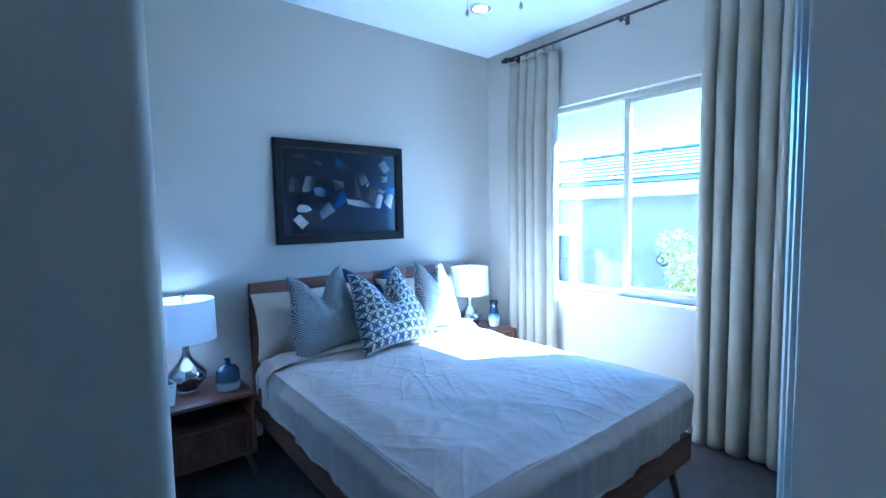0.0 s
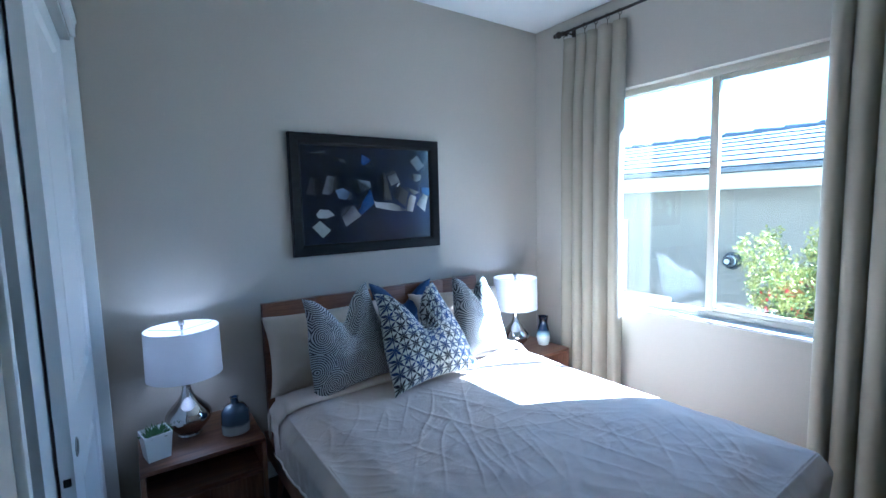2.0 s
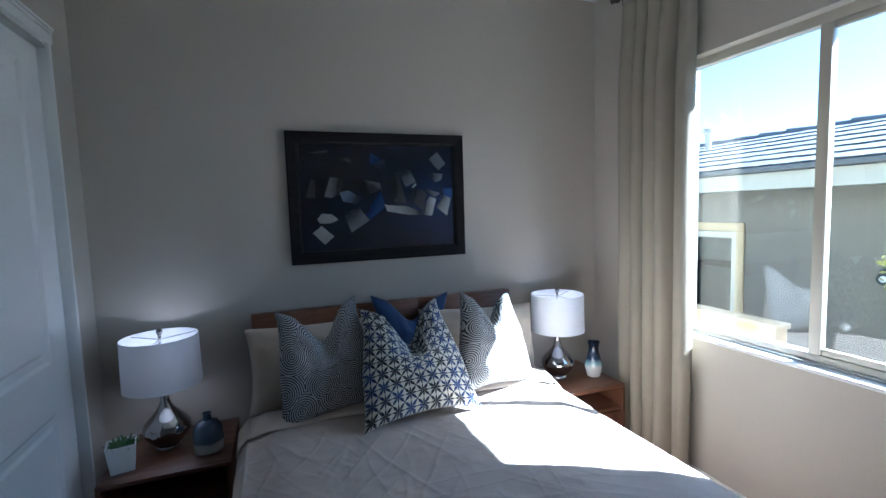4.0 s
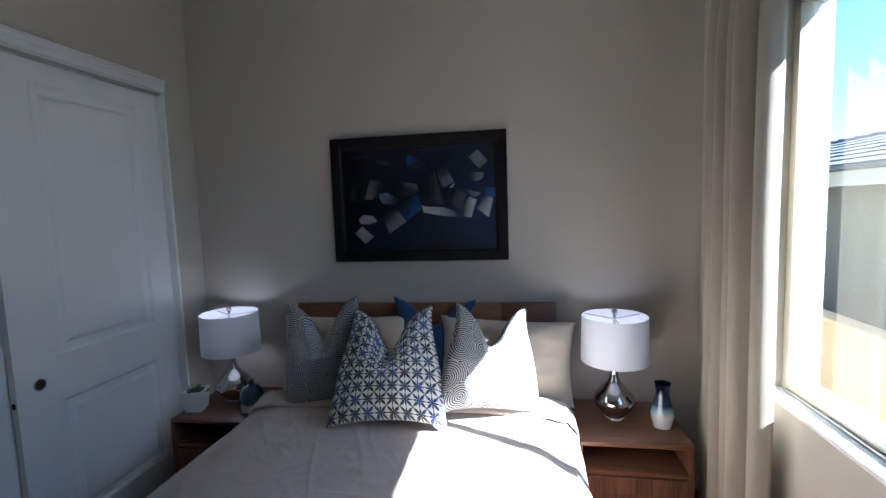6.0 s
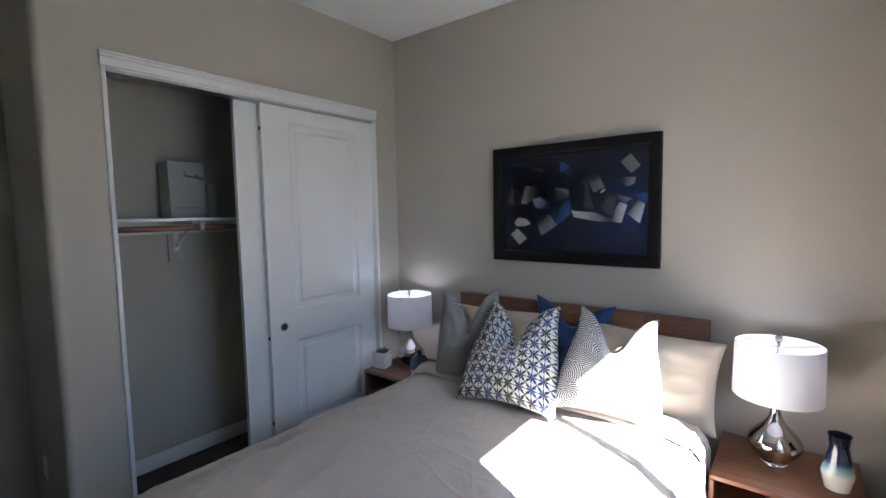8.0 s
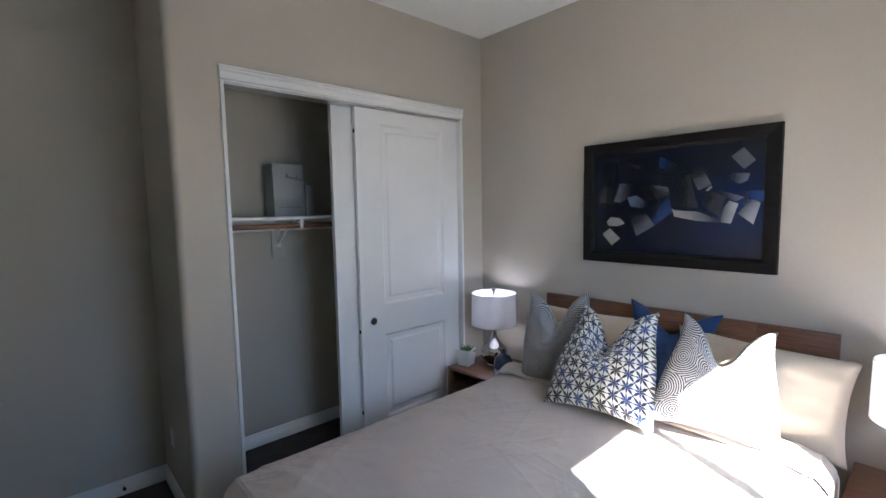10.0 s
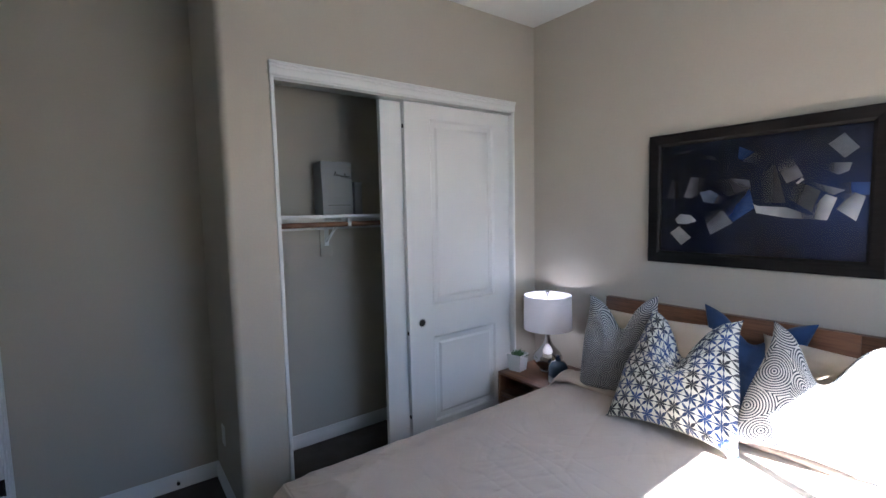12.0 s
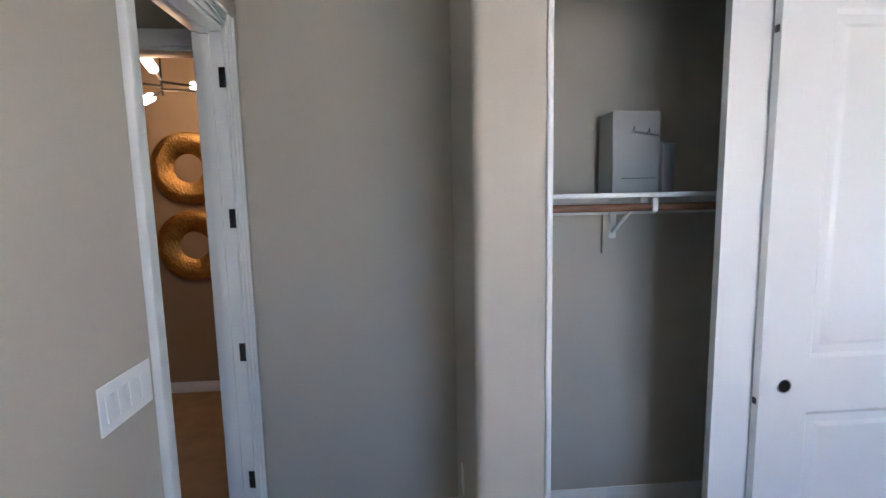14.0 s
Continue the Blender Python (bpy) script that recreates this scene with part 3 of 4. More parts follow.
bm = bmesh.new()
for k in range(9):
    y = -0.02 + k * 0.014
    rod(bm, (0.0665, y, 0.262 - 0.002 * k), (0.0665, y + 0.009, 0.262 + (0.03 if k in (0, 5) else 0.012) - 0.002 * k), 0.0016, seg=6)
    rod(bm, (0.0665, y + 0.009, 0.262 + (0.03 if k in (0, 5) else 0.012) - 0.002 * k), (0.0665, y + 0.014, 0.26 - 0.002 * k), 0.0016, seg=6)
part("script", bm, INK, bag, "illegible dark handwriting")
tote = thing("small_box", pose(-0.58, 1.887, 1.636, 0, 0, 6), "small grey cardboard box on the closet shelf", "box")
part("body", boxed(-0.06, 0.06, -0.03, 0.03, 0, 0.215, bevel=0.003), BAGPAPER, tote)
part("lid", boxed(-0.063, 0.063, -0.033, 0.033, 0.2155, 0.223, bevel=0.002), BAGPAPER, tote)

# ---------------------------------------------------------------- wall fittings
PLASTIC = plain("white_switch_plastic", (0.8, 0.8, 0.79), 0.3)
sw = thing("light_switch", (0.30, Y0, 1.15), "white plastic four-gang rocker switch plate on the wall", "light switch")
part("plate", boxed(-0.105, 0.105, 0.0, 0.006, -0.06, 0.06, bevel=0.003), PLASTIC, sw)
for k in range(4):
    x = -0.069 + 0.046 * k
    bm = boxed(x - 0.0165, x + 0.0165, 0.0062, 0.0105, -0.033, 0.033, bevel=0.002)
    for v in bm.verts:
        if v.co.z > 0.02 and v.co.y > 0.008:
            v.co.y -= 0.003
    part("rocker", bm, PLASTIC, sw)
outlet = thing("wall_outlet", (-0.44, CR, 0.365), "white wall outlet plate low on the closet return", "outlet")
part("plate", boxed(-0.036, 0.036, -0.006, 0.0, -0.058, 0.058, bevel=0.003), PLASTIC, outlet)
for z in (-0.02, 0.02):
    part("socket", boxed(-0.017, 0.017, -0.0085, -0.0062, z - 0.014, z + 0.014, bevel=0.002), PLASTIC, outlet)
stop = thing("door_stop", (ALC + 0.0145, 0.70, 0.055), "small dark door stop screwed to the baseboard", "door stop")
part("stem", rodded((0, 0, 0), (0.03, 0, 0), 0.005), STEEL, stop)
part("tip", rodded((0.03, 0, 0), (0.042, 0, 0), 0.009), plain("black_rubber", (0.02, 0.02, 0.02), 0.8), stop, "black rubber tip")


# ---------------------------------------------------------------- bed
bed = thing("bed", (0, 0, 0), "low walnut platform bed with a plain headboard and splayed tapered legs", "bed")
BX0, BX1, BY0 = 0.705, 2.24, 0.925
RX0, RX1, RY0 = 0.68, 2.268, 0.9
headboard = part("headboard", boxed(BX0 + 0.01, BX1 + 0.005, 3.006, 3.045, 0.22, 1.076, bevel=0.004), WALNUT_X, bed)
STAVES = 5
for k in range(STAVES):
    a = BX0 + 0.01 + (BX1 - BX0 - 0.005) * k / STAVES
    b = BX0 + 0.01 + (BX1 - BX0 - 0.005) * (k + 1) / STAVES
    part("board", boxed(a, b - 0.0008, 3.0, 3.042, 0.32, 1.079, bevel=0.0015), WALNUT_X, headboard)
part("side_rail", boxed(RX0, RX0 + 0.028, RY0 + 0.03, 3.0, 0.222, 0.355, bevel=0.006), WALNUT_Y, bed)
part("side_rail", boxed(RX1 - 0.028, RX1, RY0 + 0.03, 3.0, 0.222, 0.355, bevel=0.006), WALNUT_Y, bed)
part("foot_rail", boxed(RX0, RX1, RY0, RY0 + 0.028, 0.222, 0.36, bevel=0.006), WALNUT_X, bed)
part("slat_deck", boxed(RX0 + 0.03, RX1 - 0.03, RY0 + 0.03, 2.998, 0.3, 0.335), WALNUT_X, bed)
for x, dx in ((RX0 + 0.08, -0.04), (RX1 - 0.08, 0.04)):
    for y, dy in ((RY0 + 0.1, -0.05), (2.85, 0.05)):
        part("leg", rodded((x + dx, y + dy, 0.0), (x, y, 0.302), 0.013, 0.026), WALNUT_Z, bed)


def smooth01(x):
    x = max(0.0, min(1.0, x))
    return x * x * (3 - 2 * x)


mattress = tagged(mesh_ob("mattress", boxed(BX0 + 0.035, BX1 - 0.035, BY0 + 0.035, 2.99, 0.337, 0.615, bevel=0.05, seg=4), PILLOWCASE), "cream mattress on the platform bed", "mattress")


# slack cover: flat on top, turned down over both sides and the foot, with folds that grow towards the hem
CX0, CX1, CY0, CY1, CZ = BX0 - 0.005, BX1 + 0.005, BY0 + 0.012, 2.62, 0.648
DROP_SIDE, DROP_FOOT = 0.245, 0.25


def cover(u, v):
    w, l = CX1 - CX0, CY1 - CY0
    s = -DROP_SIDE + u * (w + 2 * DROP_SIDE)
    q = -DROP_FOOT + v * (l + DROP_FOOT)
    over_x = max(0.0, -s, s - w)
    over_y = max(0.0, -q)
    x, y = CX0 + max(0.0, min(w, s)), CY0 + max(0.0, q)
    r = 0.05
    p = Vector((x * 1.9, y * 1.9, 0.3))
    lump = 0.016 * noise.noise(p) + 0.006 * noise.noise(p * 3.1)
    crease = 0.5 + 0.5 * noise.noise(Vector((x * 5 + y * 2.2, y * 1.7 - x * 1.3, 4.0)))
    lump += 0.014 * (crease ** 4) * (0.35 + 0.65 * smooth01((2.2 - y) / 1.0))
    for turn, fine, slow, zz, h in ((20, 7.0, 1.0, 11.0, 0.004), (-35, 9.0, 1.3, 21.0, 0.0036), (62, 8.0, 1.1, 31.0, 0.0034), (-8, 13.0, 1.8, 41.0, 0.0026), (40, 15.0, 2.0, 51.0, 0.0024), (85, 12.0, 1.6, 81.0, 0.0026), (-60, 17.0, 2.2, 91.0, 0.002)):
        ca, sa = math.cos(radians(turn)), math.sin(radians(turn))
        across, along = x * ca + y * sa, y * ca - x * sa
        bend = 0.5 * noise.noise(Vector((x * 1.7, y * 1.7, zz)))
        ridge = 1 - abs(noise.noise(Vector((across * fine + bend, along * slow, zz))))
        gate = smooth01(0.3 + 1.9 * noise.noise(Vector((x * 2.0, y * 2.0, zz + 5))))
        lump += h * ridge ** 20 * gate
    slack = smooth01((1.95 - y) / 0.8) * (0.25 + 0.75 * smooth01((1.6 - x) / 0.7))
    for ax, ay, zz, h in ((5.0, 2.0, 61.0, 0.006), (3.0, 4.5, 71.0, 0.005)):
        lump += h * slack * (1 - abs(noise.noise(Vector((ax * x + 1.5 * y, ay * y - x, zz))))) ** 4
    z = CZ + lump
    out = 0.0
    if over_x or over_y:
        d = math.hypot(over_x, over_y)
        z = CZ - 0.03 + lump * 0.4 - max(0.0, d - 0.02) * 0.95
        along = y if over_x > over_y else x
        fold = noise.noise(Vector((along * 9.0, d * 1.6, 7.0))) + 0.5 * noise.noise(Vector((along * 21.0, d * 2.0, 2.0)))
        out = r * smooth01(d / 0.09) + 0.02 * fold * smooth01(d / 0.2)
        if over_x:
            x += (1 if s > w else -1) * out * over_x / d
        if over_y:
            y -= out * over_y / d
        z += 0.012 * noise.noise(Vector((along * 4, 1.0, 3.0))) * smooth01(d / 0.2)
    else:
        edge = min(s, w - s, q if q < 0.3 else 9)
        z -= 0.03 * (1 - smooth01(edge / 0.16))
    return x, y, z


ob = mesh_ob("comforter", sheet(cover, 380, 430), SHEET, angle=180)
comforter = tagged(ob, "oatmeal linen comforter, creased, draped over the bed", "comforter")
mod = ob.modifiers.new("thick", "SOLIDIFY")
mod.thickness, mod.offset = 0.012, -1


def tube(points, r, seg=6):
    """A soft cord through a run of points."""
    bm = bmesh.new()
    rings = []
    for i, p in enumerate(points):
        ahead = (points[min(i + 1, len(points) - 1)] - points[max(i - 1, 0)]).normalized()
        side = ahead.cross(Vector((0.3, 0.2, 0.93))).normalized()
        up = side.cross(ahead)
        rings.append([bm.verts.new(p + side * r * math.cos(2 * math.pi * k / seg) + up * r * math.sin(2 * math.pi * k / seg)) for k in range(seg)])
    for a, b in zip(rings, rings[1:]):
        for k in range(seg):
            bm.faces.new((a[k], a[(k + 1) % seg], b[(k + 1) % seg], b[k]))
    bm.faces.new(rings[0][::-1])
    bm.faces.new(rings[-1])
    return bm


for run in ([(k / 120, 0.0) for k in range(121)], [(0.0, k / 140) for k in range(141)], [(1.0, k / 140) for k in range(141)]):
    part("hem", tube([Vector(cover(u, v)) for u, v in run], 0.0065), SHEET, comforter, "thick stitched linen hem")


def fold_back(u, v):
    """The turned-down sheet band at the head, a soft roll across the bed."""
    w = CX1 - CX0
    s = -0.19 + u * (w + 0.38)
    over = max(0.0, -s, s - w)
    x = CX0 + max(0.0, min(w, s))
    a = v * math.pi * 1.25
    y = 2.62 - 0.1 * math.cos(a) * 1.0 + 0.02 * noise.noise(Vector((x * 3, v, 1)))
    z = CZ + 0.004 + 0.034 * math.sin(a) + 0.008 * noise.noise(Vector((x * 4, v * 2, 5)))
    if over:
        z -= over * 0.96
        x += (1 if s > w else -1) * (0.052 * smooth01(over / 0.08) + 0.01 * noise.noise(Vector((y * 12, over * 4, 9))))
    else:
        z -= 0.02 * (1 - smooth01(min(s, w - s) / 0.09))
    return x, y, z


ob = mesh_ob("folded_sheet", sheet(fold_back, 110, 18), SHEET, angle=180)
tagged(ob, "oatmeal linen sheet edge folded back below the pillows", "bed sheet")
mod = ob.modifiers.new("thick", "SOLIDIFY")
mod.thickness, mod.offset = 0.008, -1


# ---------------------------------------------------------------- pillows
def pillow_mesh(w, h, t, chop=0.0, point=0.12, seed=0, ears=0.89, base=0.05, plump=0.42):
    """Stuffed cushion in the xz plane, resting on z = 0: pinched corners, and a dent chopped into its top edge."""
    n = 36

    def side(sign):
        def fn(u, v):
            a, b = 2 * u - 1, 2 * v - 1
            bow = 1 - point * (1 - abs(b) ** 2.2)
            bow2 = 1 - point * (1 - abs(a) ** 2.2)
            x, z = a * bow * w / 2, b * bow2 * h / 2
            top = smooth01((b + 0.35) / 1.35)
            dent = chop * math.exp(-(a / 0.42) ** 2) * top
            z -= dent * h
            x *= 1 + (ears - 1) * top + base * (1 - top)
            prof = ((1 - a * a) * (1 - b * b)) ** plump
            groove = 1 - 1.6 * chop * math.exp(-(a / 0.2) ** 2) * top
            y = sign * t / 2 * prof * groove
            p = Vector((a * 2.2, b * 2.2, seed + sign * 3))
            y += sign * 0.09 * t * prof * noise.noise(p) + sign * 0.05 * t * prof * noise.noise(p * 2.7)
            crease = max(0.0, 1 - abs(abs(a) - 0.3 - 0.25 * top) / 0.12) * chop * top
            y -= sign * 0.12 * t * crease * prof
            return x, y, z + h / 2
        return fn

    bm = bmesh.new()
    for sign in (1, -1):
        b2 = sheet(side(sign), n, n)
        me = bpy.data.meshes.new("half")
        b2.to_mesh(me)
        b2.free()
        bm.from_mesh(me)
        bpy.data.meshes.remove(me)
    bmesh.ops.remove_doubles(bm, verts=bm.verts, dist=0.0004)
    return bm


def pillow(name, m, mat, label, *args, **kw):
    ob = mesh_ob(name, pillow_mesh(*args, **kw), mat, angle=75)
    ob.matrix_basis = m
    return tagged(ob, label, "pillow", "pillows on the bed")


pillow("bed_pillow", pose(1.06, 2.82, 0.61, -12, 0, 2), PILLOWCASE, "cream cotton bed pillow propped against the headboard", 0.75, 0.43, 0.24, point=0.07, seed=1, ears=1.0, base=0.0, plump=0.36)
pillow("bed_pillow", pose(1.95, 2.81, 0.59, -13, 2, -3), PILLOWCASE, "cream cotton bed pillow sunlit beside the lamp", 0.73, 0.44, 0.26, point=0.075, seed=2, ears=1.0, base=0.0, plump=0.36)
pillow("throw_pillow", pose(1.545, 2.86, 0.58, -9, 3, 2), BLUECLOTH, "navy blue cotton throw pillow tucked behind the others", 0.5, 0.55, 0.14, chop=0.22, seed=3, ears=0.94, base=-0.3)
pillow("throw_pillow", pose(1.09, 2.575, 0.635, -12, -6, 6), RINGS, "square throw pillow printed with blue-grey rings, chopped top", 0.49, 0.55, 0.19, chop=0.27, seed=4, ears=0.79)
pillow("throw_pillow", pose(1.9, 2.475, 0.665, -20, 8, 18), RINGS, "square throw pillow printed with blue-grey rings, half in sun", 0.5, 0.52, 0.19, chop=0.32, point=0.15, seed=5, ears=0.72)
pillow("throw_pillow", pose(1.447, 2.33, 0.662, -33, -2, 2), STARS, "square ivory throw pillow with indigo star print, chopped top", 0.545, 0.57, 0.22, chop=0.32, point=0.12, seed=6, ears=0.74, base=0.03, plump=0.38)


# ---------------------------------------------------------------- nightstands
def nightstand(at, label):
    ns = thing("nightstand", at, label, "nightstand", "nightstands beside the bed")
    w, d, top = 0.515, 0.48, 0.5
    part("top", boxed(-w / 2, w / 2, -d / 2, d / 2, top - 0.022, top, bevel=0.006), WALNUT_X, ns)
    for s in (-1, 1):
        a, b = sorted((s * w / 2, s * (w / 2 - 0.02)))
        part("side_panel", boxed(a, b, -d / 2, d / 2, 0.14, top - 0.0225, bevel=0.004), WALNUT_Z, ns)
    part("bottom", boxed(-w / 2 + 0.02, w / 2 - 0.02, -d / 2 + 0.004, d / 2, 0.14, 0.16), WALNUT_X, ns)
    part("shelf", boxed(-w / 2 + 0.02, w / 2 - 0.02, -d / 2 + 0.012, d / 2, 0.335, 0.353), WALNUT_X, ns)
    part("back_panel", boxed(-w / 2 + 0.02, w / 2 - 0.02, d / 2 - 0.012, d / 2, 0.16, top - 0.023), WALNUT_X, ns)
    dr = part("drawer", boxed(-w / 2 + 0.023, w / 2 - 0.023, -d / 2 + 0.004, d / 2 - 0.04, 0.164, 0.33, bevel=0.003), WALNUT_X, ns, "drawer front of mixed walnut blocks")
    for r in range(2):
        for c in range(6):
            x0 = -w / 2 + 0.024 + c * (w - 0.048) / 6
            part("block", boxed(x0 + 0.0005, x0 + (w - 0.048) / 6 - 0.0005, -d / 2 + 0.0005, -d / 2 + 0.0045, 0.166 + r * 0.082, 0.2475 + r * 0.082), WALNUT_Z, dr)
    for sx in (-1, 1):
        for sy in (-1, 1):
            part("leg", rodded((sx * (w / 2 - 0.01), sy * (d / 2 - 0.02), 0.0), (sx * (w / 2 - 0.05), sy * (d / 2 - 0.06), 0.142), 0.011, 0.019), WALNUT_Z, ns)
    return ns


nightstand((0.355, 2.865, 0), "walnut nightstand with open shelf and drawer beside the closet")
nightstand((2.567, 2.845, 0), "walnut nightstand with open shelf and drawer beside the curtain")
NST = 0.5


# ---------------------------------------------------------------- table lamps
def table_lamp(at, size):
    lamp = thing("table_lamp", at, "table lamp with chrome gourd base and lit white drum shade", "table lamp", "pair of table lamps")
    prof = [(0.02, 0.0), (0.05, 0.0), (0.05, 0.006), (0.046, 0.011), (0.05, 0.016)]
    for k in range(19):
        a = k / 18
        z = 0.018 + 0.245 * a
        r = 0.05 + 0.044 * math.sin(min(1, a / 0.28) * math.pi / 2) if a < 0.28 else 0.0165 + 0.0775 * (0.5 + 0.5 * math.cos((a - 0.28) / 0.72 * math.pi)) ** 2.3
        prof.append((r, z))
    prof.append((0.012, 0.2645))
    part("base", lathe(prof, 48), CHROME, lamp, "mirror-bright chrome gourd base")
    part("stem", rodded((0, 0, 0.23), (0, 0, 0.5), 0.005), STEEL, lamp)
    bm = bmesh.new()
    seg = 56
    rows = []
    for r, z in ((0.152, 0.278), (0.152, 0.282), (0.149, 0.488), (0.149, 0.492), (0.146, 0.492), (0.149, 0.278)):
        rows.append([bm.verts.new((r * math.cos(2 * math.pi * i / seg), r * math.sin(2 * math.pi * i / seg), z)) for i in range(seg)])
    for a, b in zip(rows, rows[1:] + rows[:1]):
        for i in range(seg):
            bm.faces.new((a[i], a[(i + 1) % seg], b[(i + 1) % seg], b[i]))
    part("shade", bm, SHADE, lamp, "white fabric drum shade")
    bm = bmesh.new()
    for k in range(3):
        a = 0.5 + k * 2 * math.pi / 3
        rod(bm, (0, 0, 0.478), (0.147 * math.cos(a), 0.147 * math.sin(a), 0.484), 0.0022, seg=8)
    part("spider", bm, STEEL, lamp, "thin three-armed shade ring")
    fin = lathe([(0.005, 0.484), (0.008, 0.49), (0.005, 0.495), (0.011, 0.502), (0.0135, 0.512), (0.011, 0.522), (0.003, 0.527)], 24)
    part("finial", fin, CHROME, lamp, "small chrome ball finial")
    part("light_bulb", lathe([(0.012, 0.30), (0.014, 0.325), (0.028, 0.36), (0.03, 0.38), (0.02, 0.402), (0.004, 0.41)], 24), plain("lit_bulb", (1.0, 0.93, 0.9), 0.5, emit=0.3), lamp, "glowing frosted bulb")
    lamp.scale = (size, size, size)
    return lamp


table_lamp((0.315, 2.905, NST), 1.1)
table_lamp((2.525, 2.88, NST), 1.1)
bulb("lamp_bulb", (0.315, 2.905, NST + 0.474), 0.02, LAMP_LIGHT, (1.0, 0.9, 0.92))
bulb("lamp_bulb", (2.525, 2.88, NST + 0.474), 0.02, LAMP_LIGHT, (1.0, 0.9, 0.92))

# ---------------------------------------------------------------- small things on the nightstands
POT = plain("white_glazed_pot", (0.8, 0.8, 0.79), 0.25, coat=0.4)
pot = thing("potted_plant", pose(0.168, 2.755, NST, 0, 0, 12), "small green succulent in a white square ceramic pot", "potted plant")
bm = bmesh.new()
loops = []
for hw, z in ((0.037, 0.0), (0.0465, 0.1), (0.0425, 0.1), (0.041, 0.082)):
    loops.append([bm.verts.new((sx * hw, sy * hw, z)) for sx, sy in ((-1, -1), (1, -1), (1, 1), (-1, 1))])
for a, b in zip(loops, loops[1:]):
    for i in range(4):
        bm.faces.new((a[i], a[(i + 1) % 4], b[(i + 1) % 4], b[i]))
bm.faces.new(loops[0][::-1])
bm.faces.new(loops[-1])
part("pot", bm, POT, pot, "white square ceramic pot", smooth=False)
LEAF = material("succulent_green", (0.05, 0.12, 0.035), 0.5, vary=0.35, scale=30, fine=200)
rng = random.Random(4)
bm = bmesh.new()
for k in range(150):
    a, e = rng.uniform(0, 6.283), math.acos(rng.uniform(0.05, 1.0))
    c = Vector((rng.uniform(-0.026, 0.026), rng.uniform(-0.026, 0.026), 0.079))
    d = Vector((math.cos(a) * math.sin(e), math.sin(a) * math.sin(e), math.cos(e)))
    ln = rng.uniform(0.03, 0.046)
    rod(bm, c, c + d * ln, 0.0034, 0.0008, seg=5)
tagged(part("leaves", bm, LEAF, pot, "dense spiky green leaves"), kind="stuff")
pot.scale = (1.2, 1.2, 1.2)


def vase(at, prof, mat, label, size):
    v = thing("vase", at, label, "vase")
    part("body", lathe(prof, 40), mat, v)
    v.scale = (size, size, size)
    return v


BLUEGLAZE = banded("navy_to_white_glaze", [(0.0, (0.68, 0.67, 0.64)), (0.34, (0.66, 0.66, 0.63)), (0.42, (0.3, 0.45, 0.5)), (0.56, (0.012, 0.03, 0.075)), (1.0, (0.008, 0.012, 0.03))], 0.12, 0, 0.175)
vase((2.735, 2.79, NST), [(0.028, 0), (0.032, 0.003), (0.042, 0.05), (0.041, 0.06), (0.026, 0.125), (0.024, 0.14), (0.029, 0.17), (0.031, 0.174), (0.027, 0.172), (0.02, 0.14), (0.02, 0.1)], BLUEGLAZE,
     "small ceramic vase glazed navy over white, beside the lamp", 1.3)
SMOKE = banded("smoky_blue_glaze", [(0.0, (0.45, 0.46, 0.47)), (0.3, (0.4, 0.43, 0.46)), (0.38, (0.06, 0.09, 0.14)), (1.0, (0.03, 0.05, 0.09))], 0.1, 0, 0.13)
vase((0.507, 2.782, NST), [(0.042, 0), (0.049, 0.004), (0.051, 0.05), (0.048, 0.085), (0.033, 0.106), (0.015, 0.112), (0.0125, 0.132), (0.016, 0.136), (0.01, 0.135), (0.009, 0.112)], SMOKE,
     "small smoky blue-grey bottle vase on the nightstand", 1.32)

# ---------------------------------------------------------------- framed picture
pic = thing("framed_picture", pose(1.462, Y1, 1.685), "wide black-framed abstract print of pale drifting shapes on navy", "picture")
PW, PH = 0.525, 0.37
FRW = 0.068
bm = bmesh.new()
outer = [(-PW, -PH), (PW, -PH), (PW, PH), (-PW, PH)]
steps = ((0.0, 0.0), (0.0, -0.034), (0.006, -0.04), (FRW - 0.016, -0.034), (FRW - 0.004, -0.026), (FRW, -0.018), (FRW, -0.006))
loops = [[bm.verts.new((x - math.copysign(i, x), y, z - math.copysign(i, z))) for x, z in outer] for i, y in steps]
for a, b in zip(loops, loops[1:]):
    for i in range(4):
        bm.faces.new((a[i], a[(i + 1) % 4], b[(i + 1) % 4], b[i]))
bm.faces.new(loops[0])
part("frame", bm, ESPRESSO, pic, "wide espresso-black wooden moulding", smooth=False)
NAVY = material("printed_navy", (0.008, 0.012, 0.042), 0.5, vary=0.75, scale=2.4, fine=20, bump=0)
n, l = NAVY.node_tree.nodes, NAVY.node_tree.links
co, gr, mp, mx = n.new("ShaderNodeTexCoord"), n.new("ShaderNodeTexGradient"), n.new("ShaderNodeMapping"), n.new("ShaderNodeMix")
gr.gradient_type = "QUADRATIC_SPHERE"
mp.inputs["Location"].default_value, mp.inputs["Scale"].default_value = (-0.8, 0, 0.12), (2.2, 2.2, 2.8)
l.new(co.outputs["Object"], mp.inputs["Vector"])
l.new(mp.outputs["Vector"], gr.inputs["Vector"])
mx.data_type = "RGBA"
mx.inputs["B"].default_value = (0.014, 0.042, 0.19, 1)
l.new(gr.outputs["Fac"], mx.inputs["Factor"])
old = n["Principled BSDF"].inputs["Base Color"].links[0].from_socket
l.new(old, mx.inputs["A"])
l.new(mx.outputs["Result"], n["Principled BSDF"].inputs["Base Color"])
part("print", boxed(-PW + FRW, PW - FRW, -0.0095, -0.0065, -PH + FRW, PH - FRW), NAVY, pic)


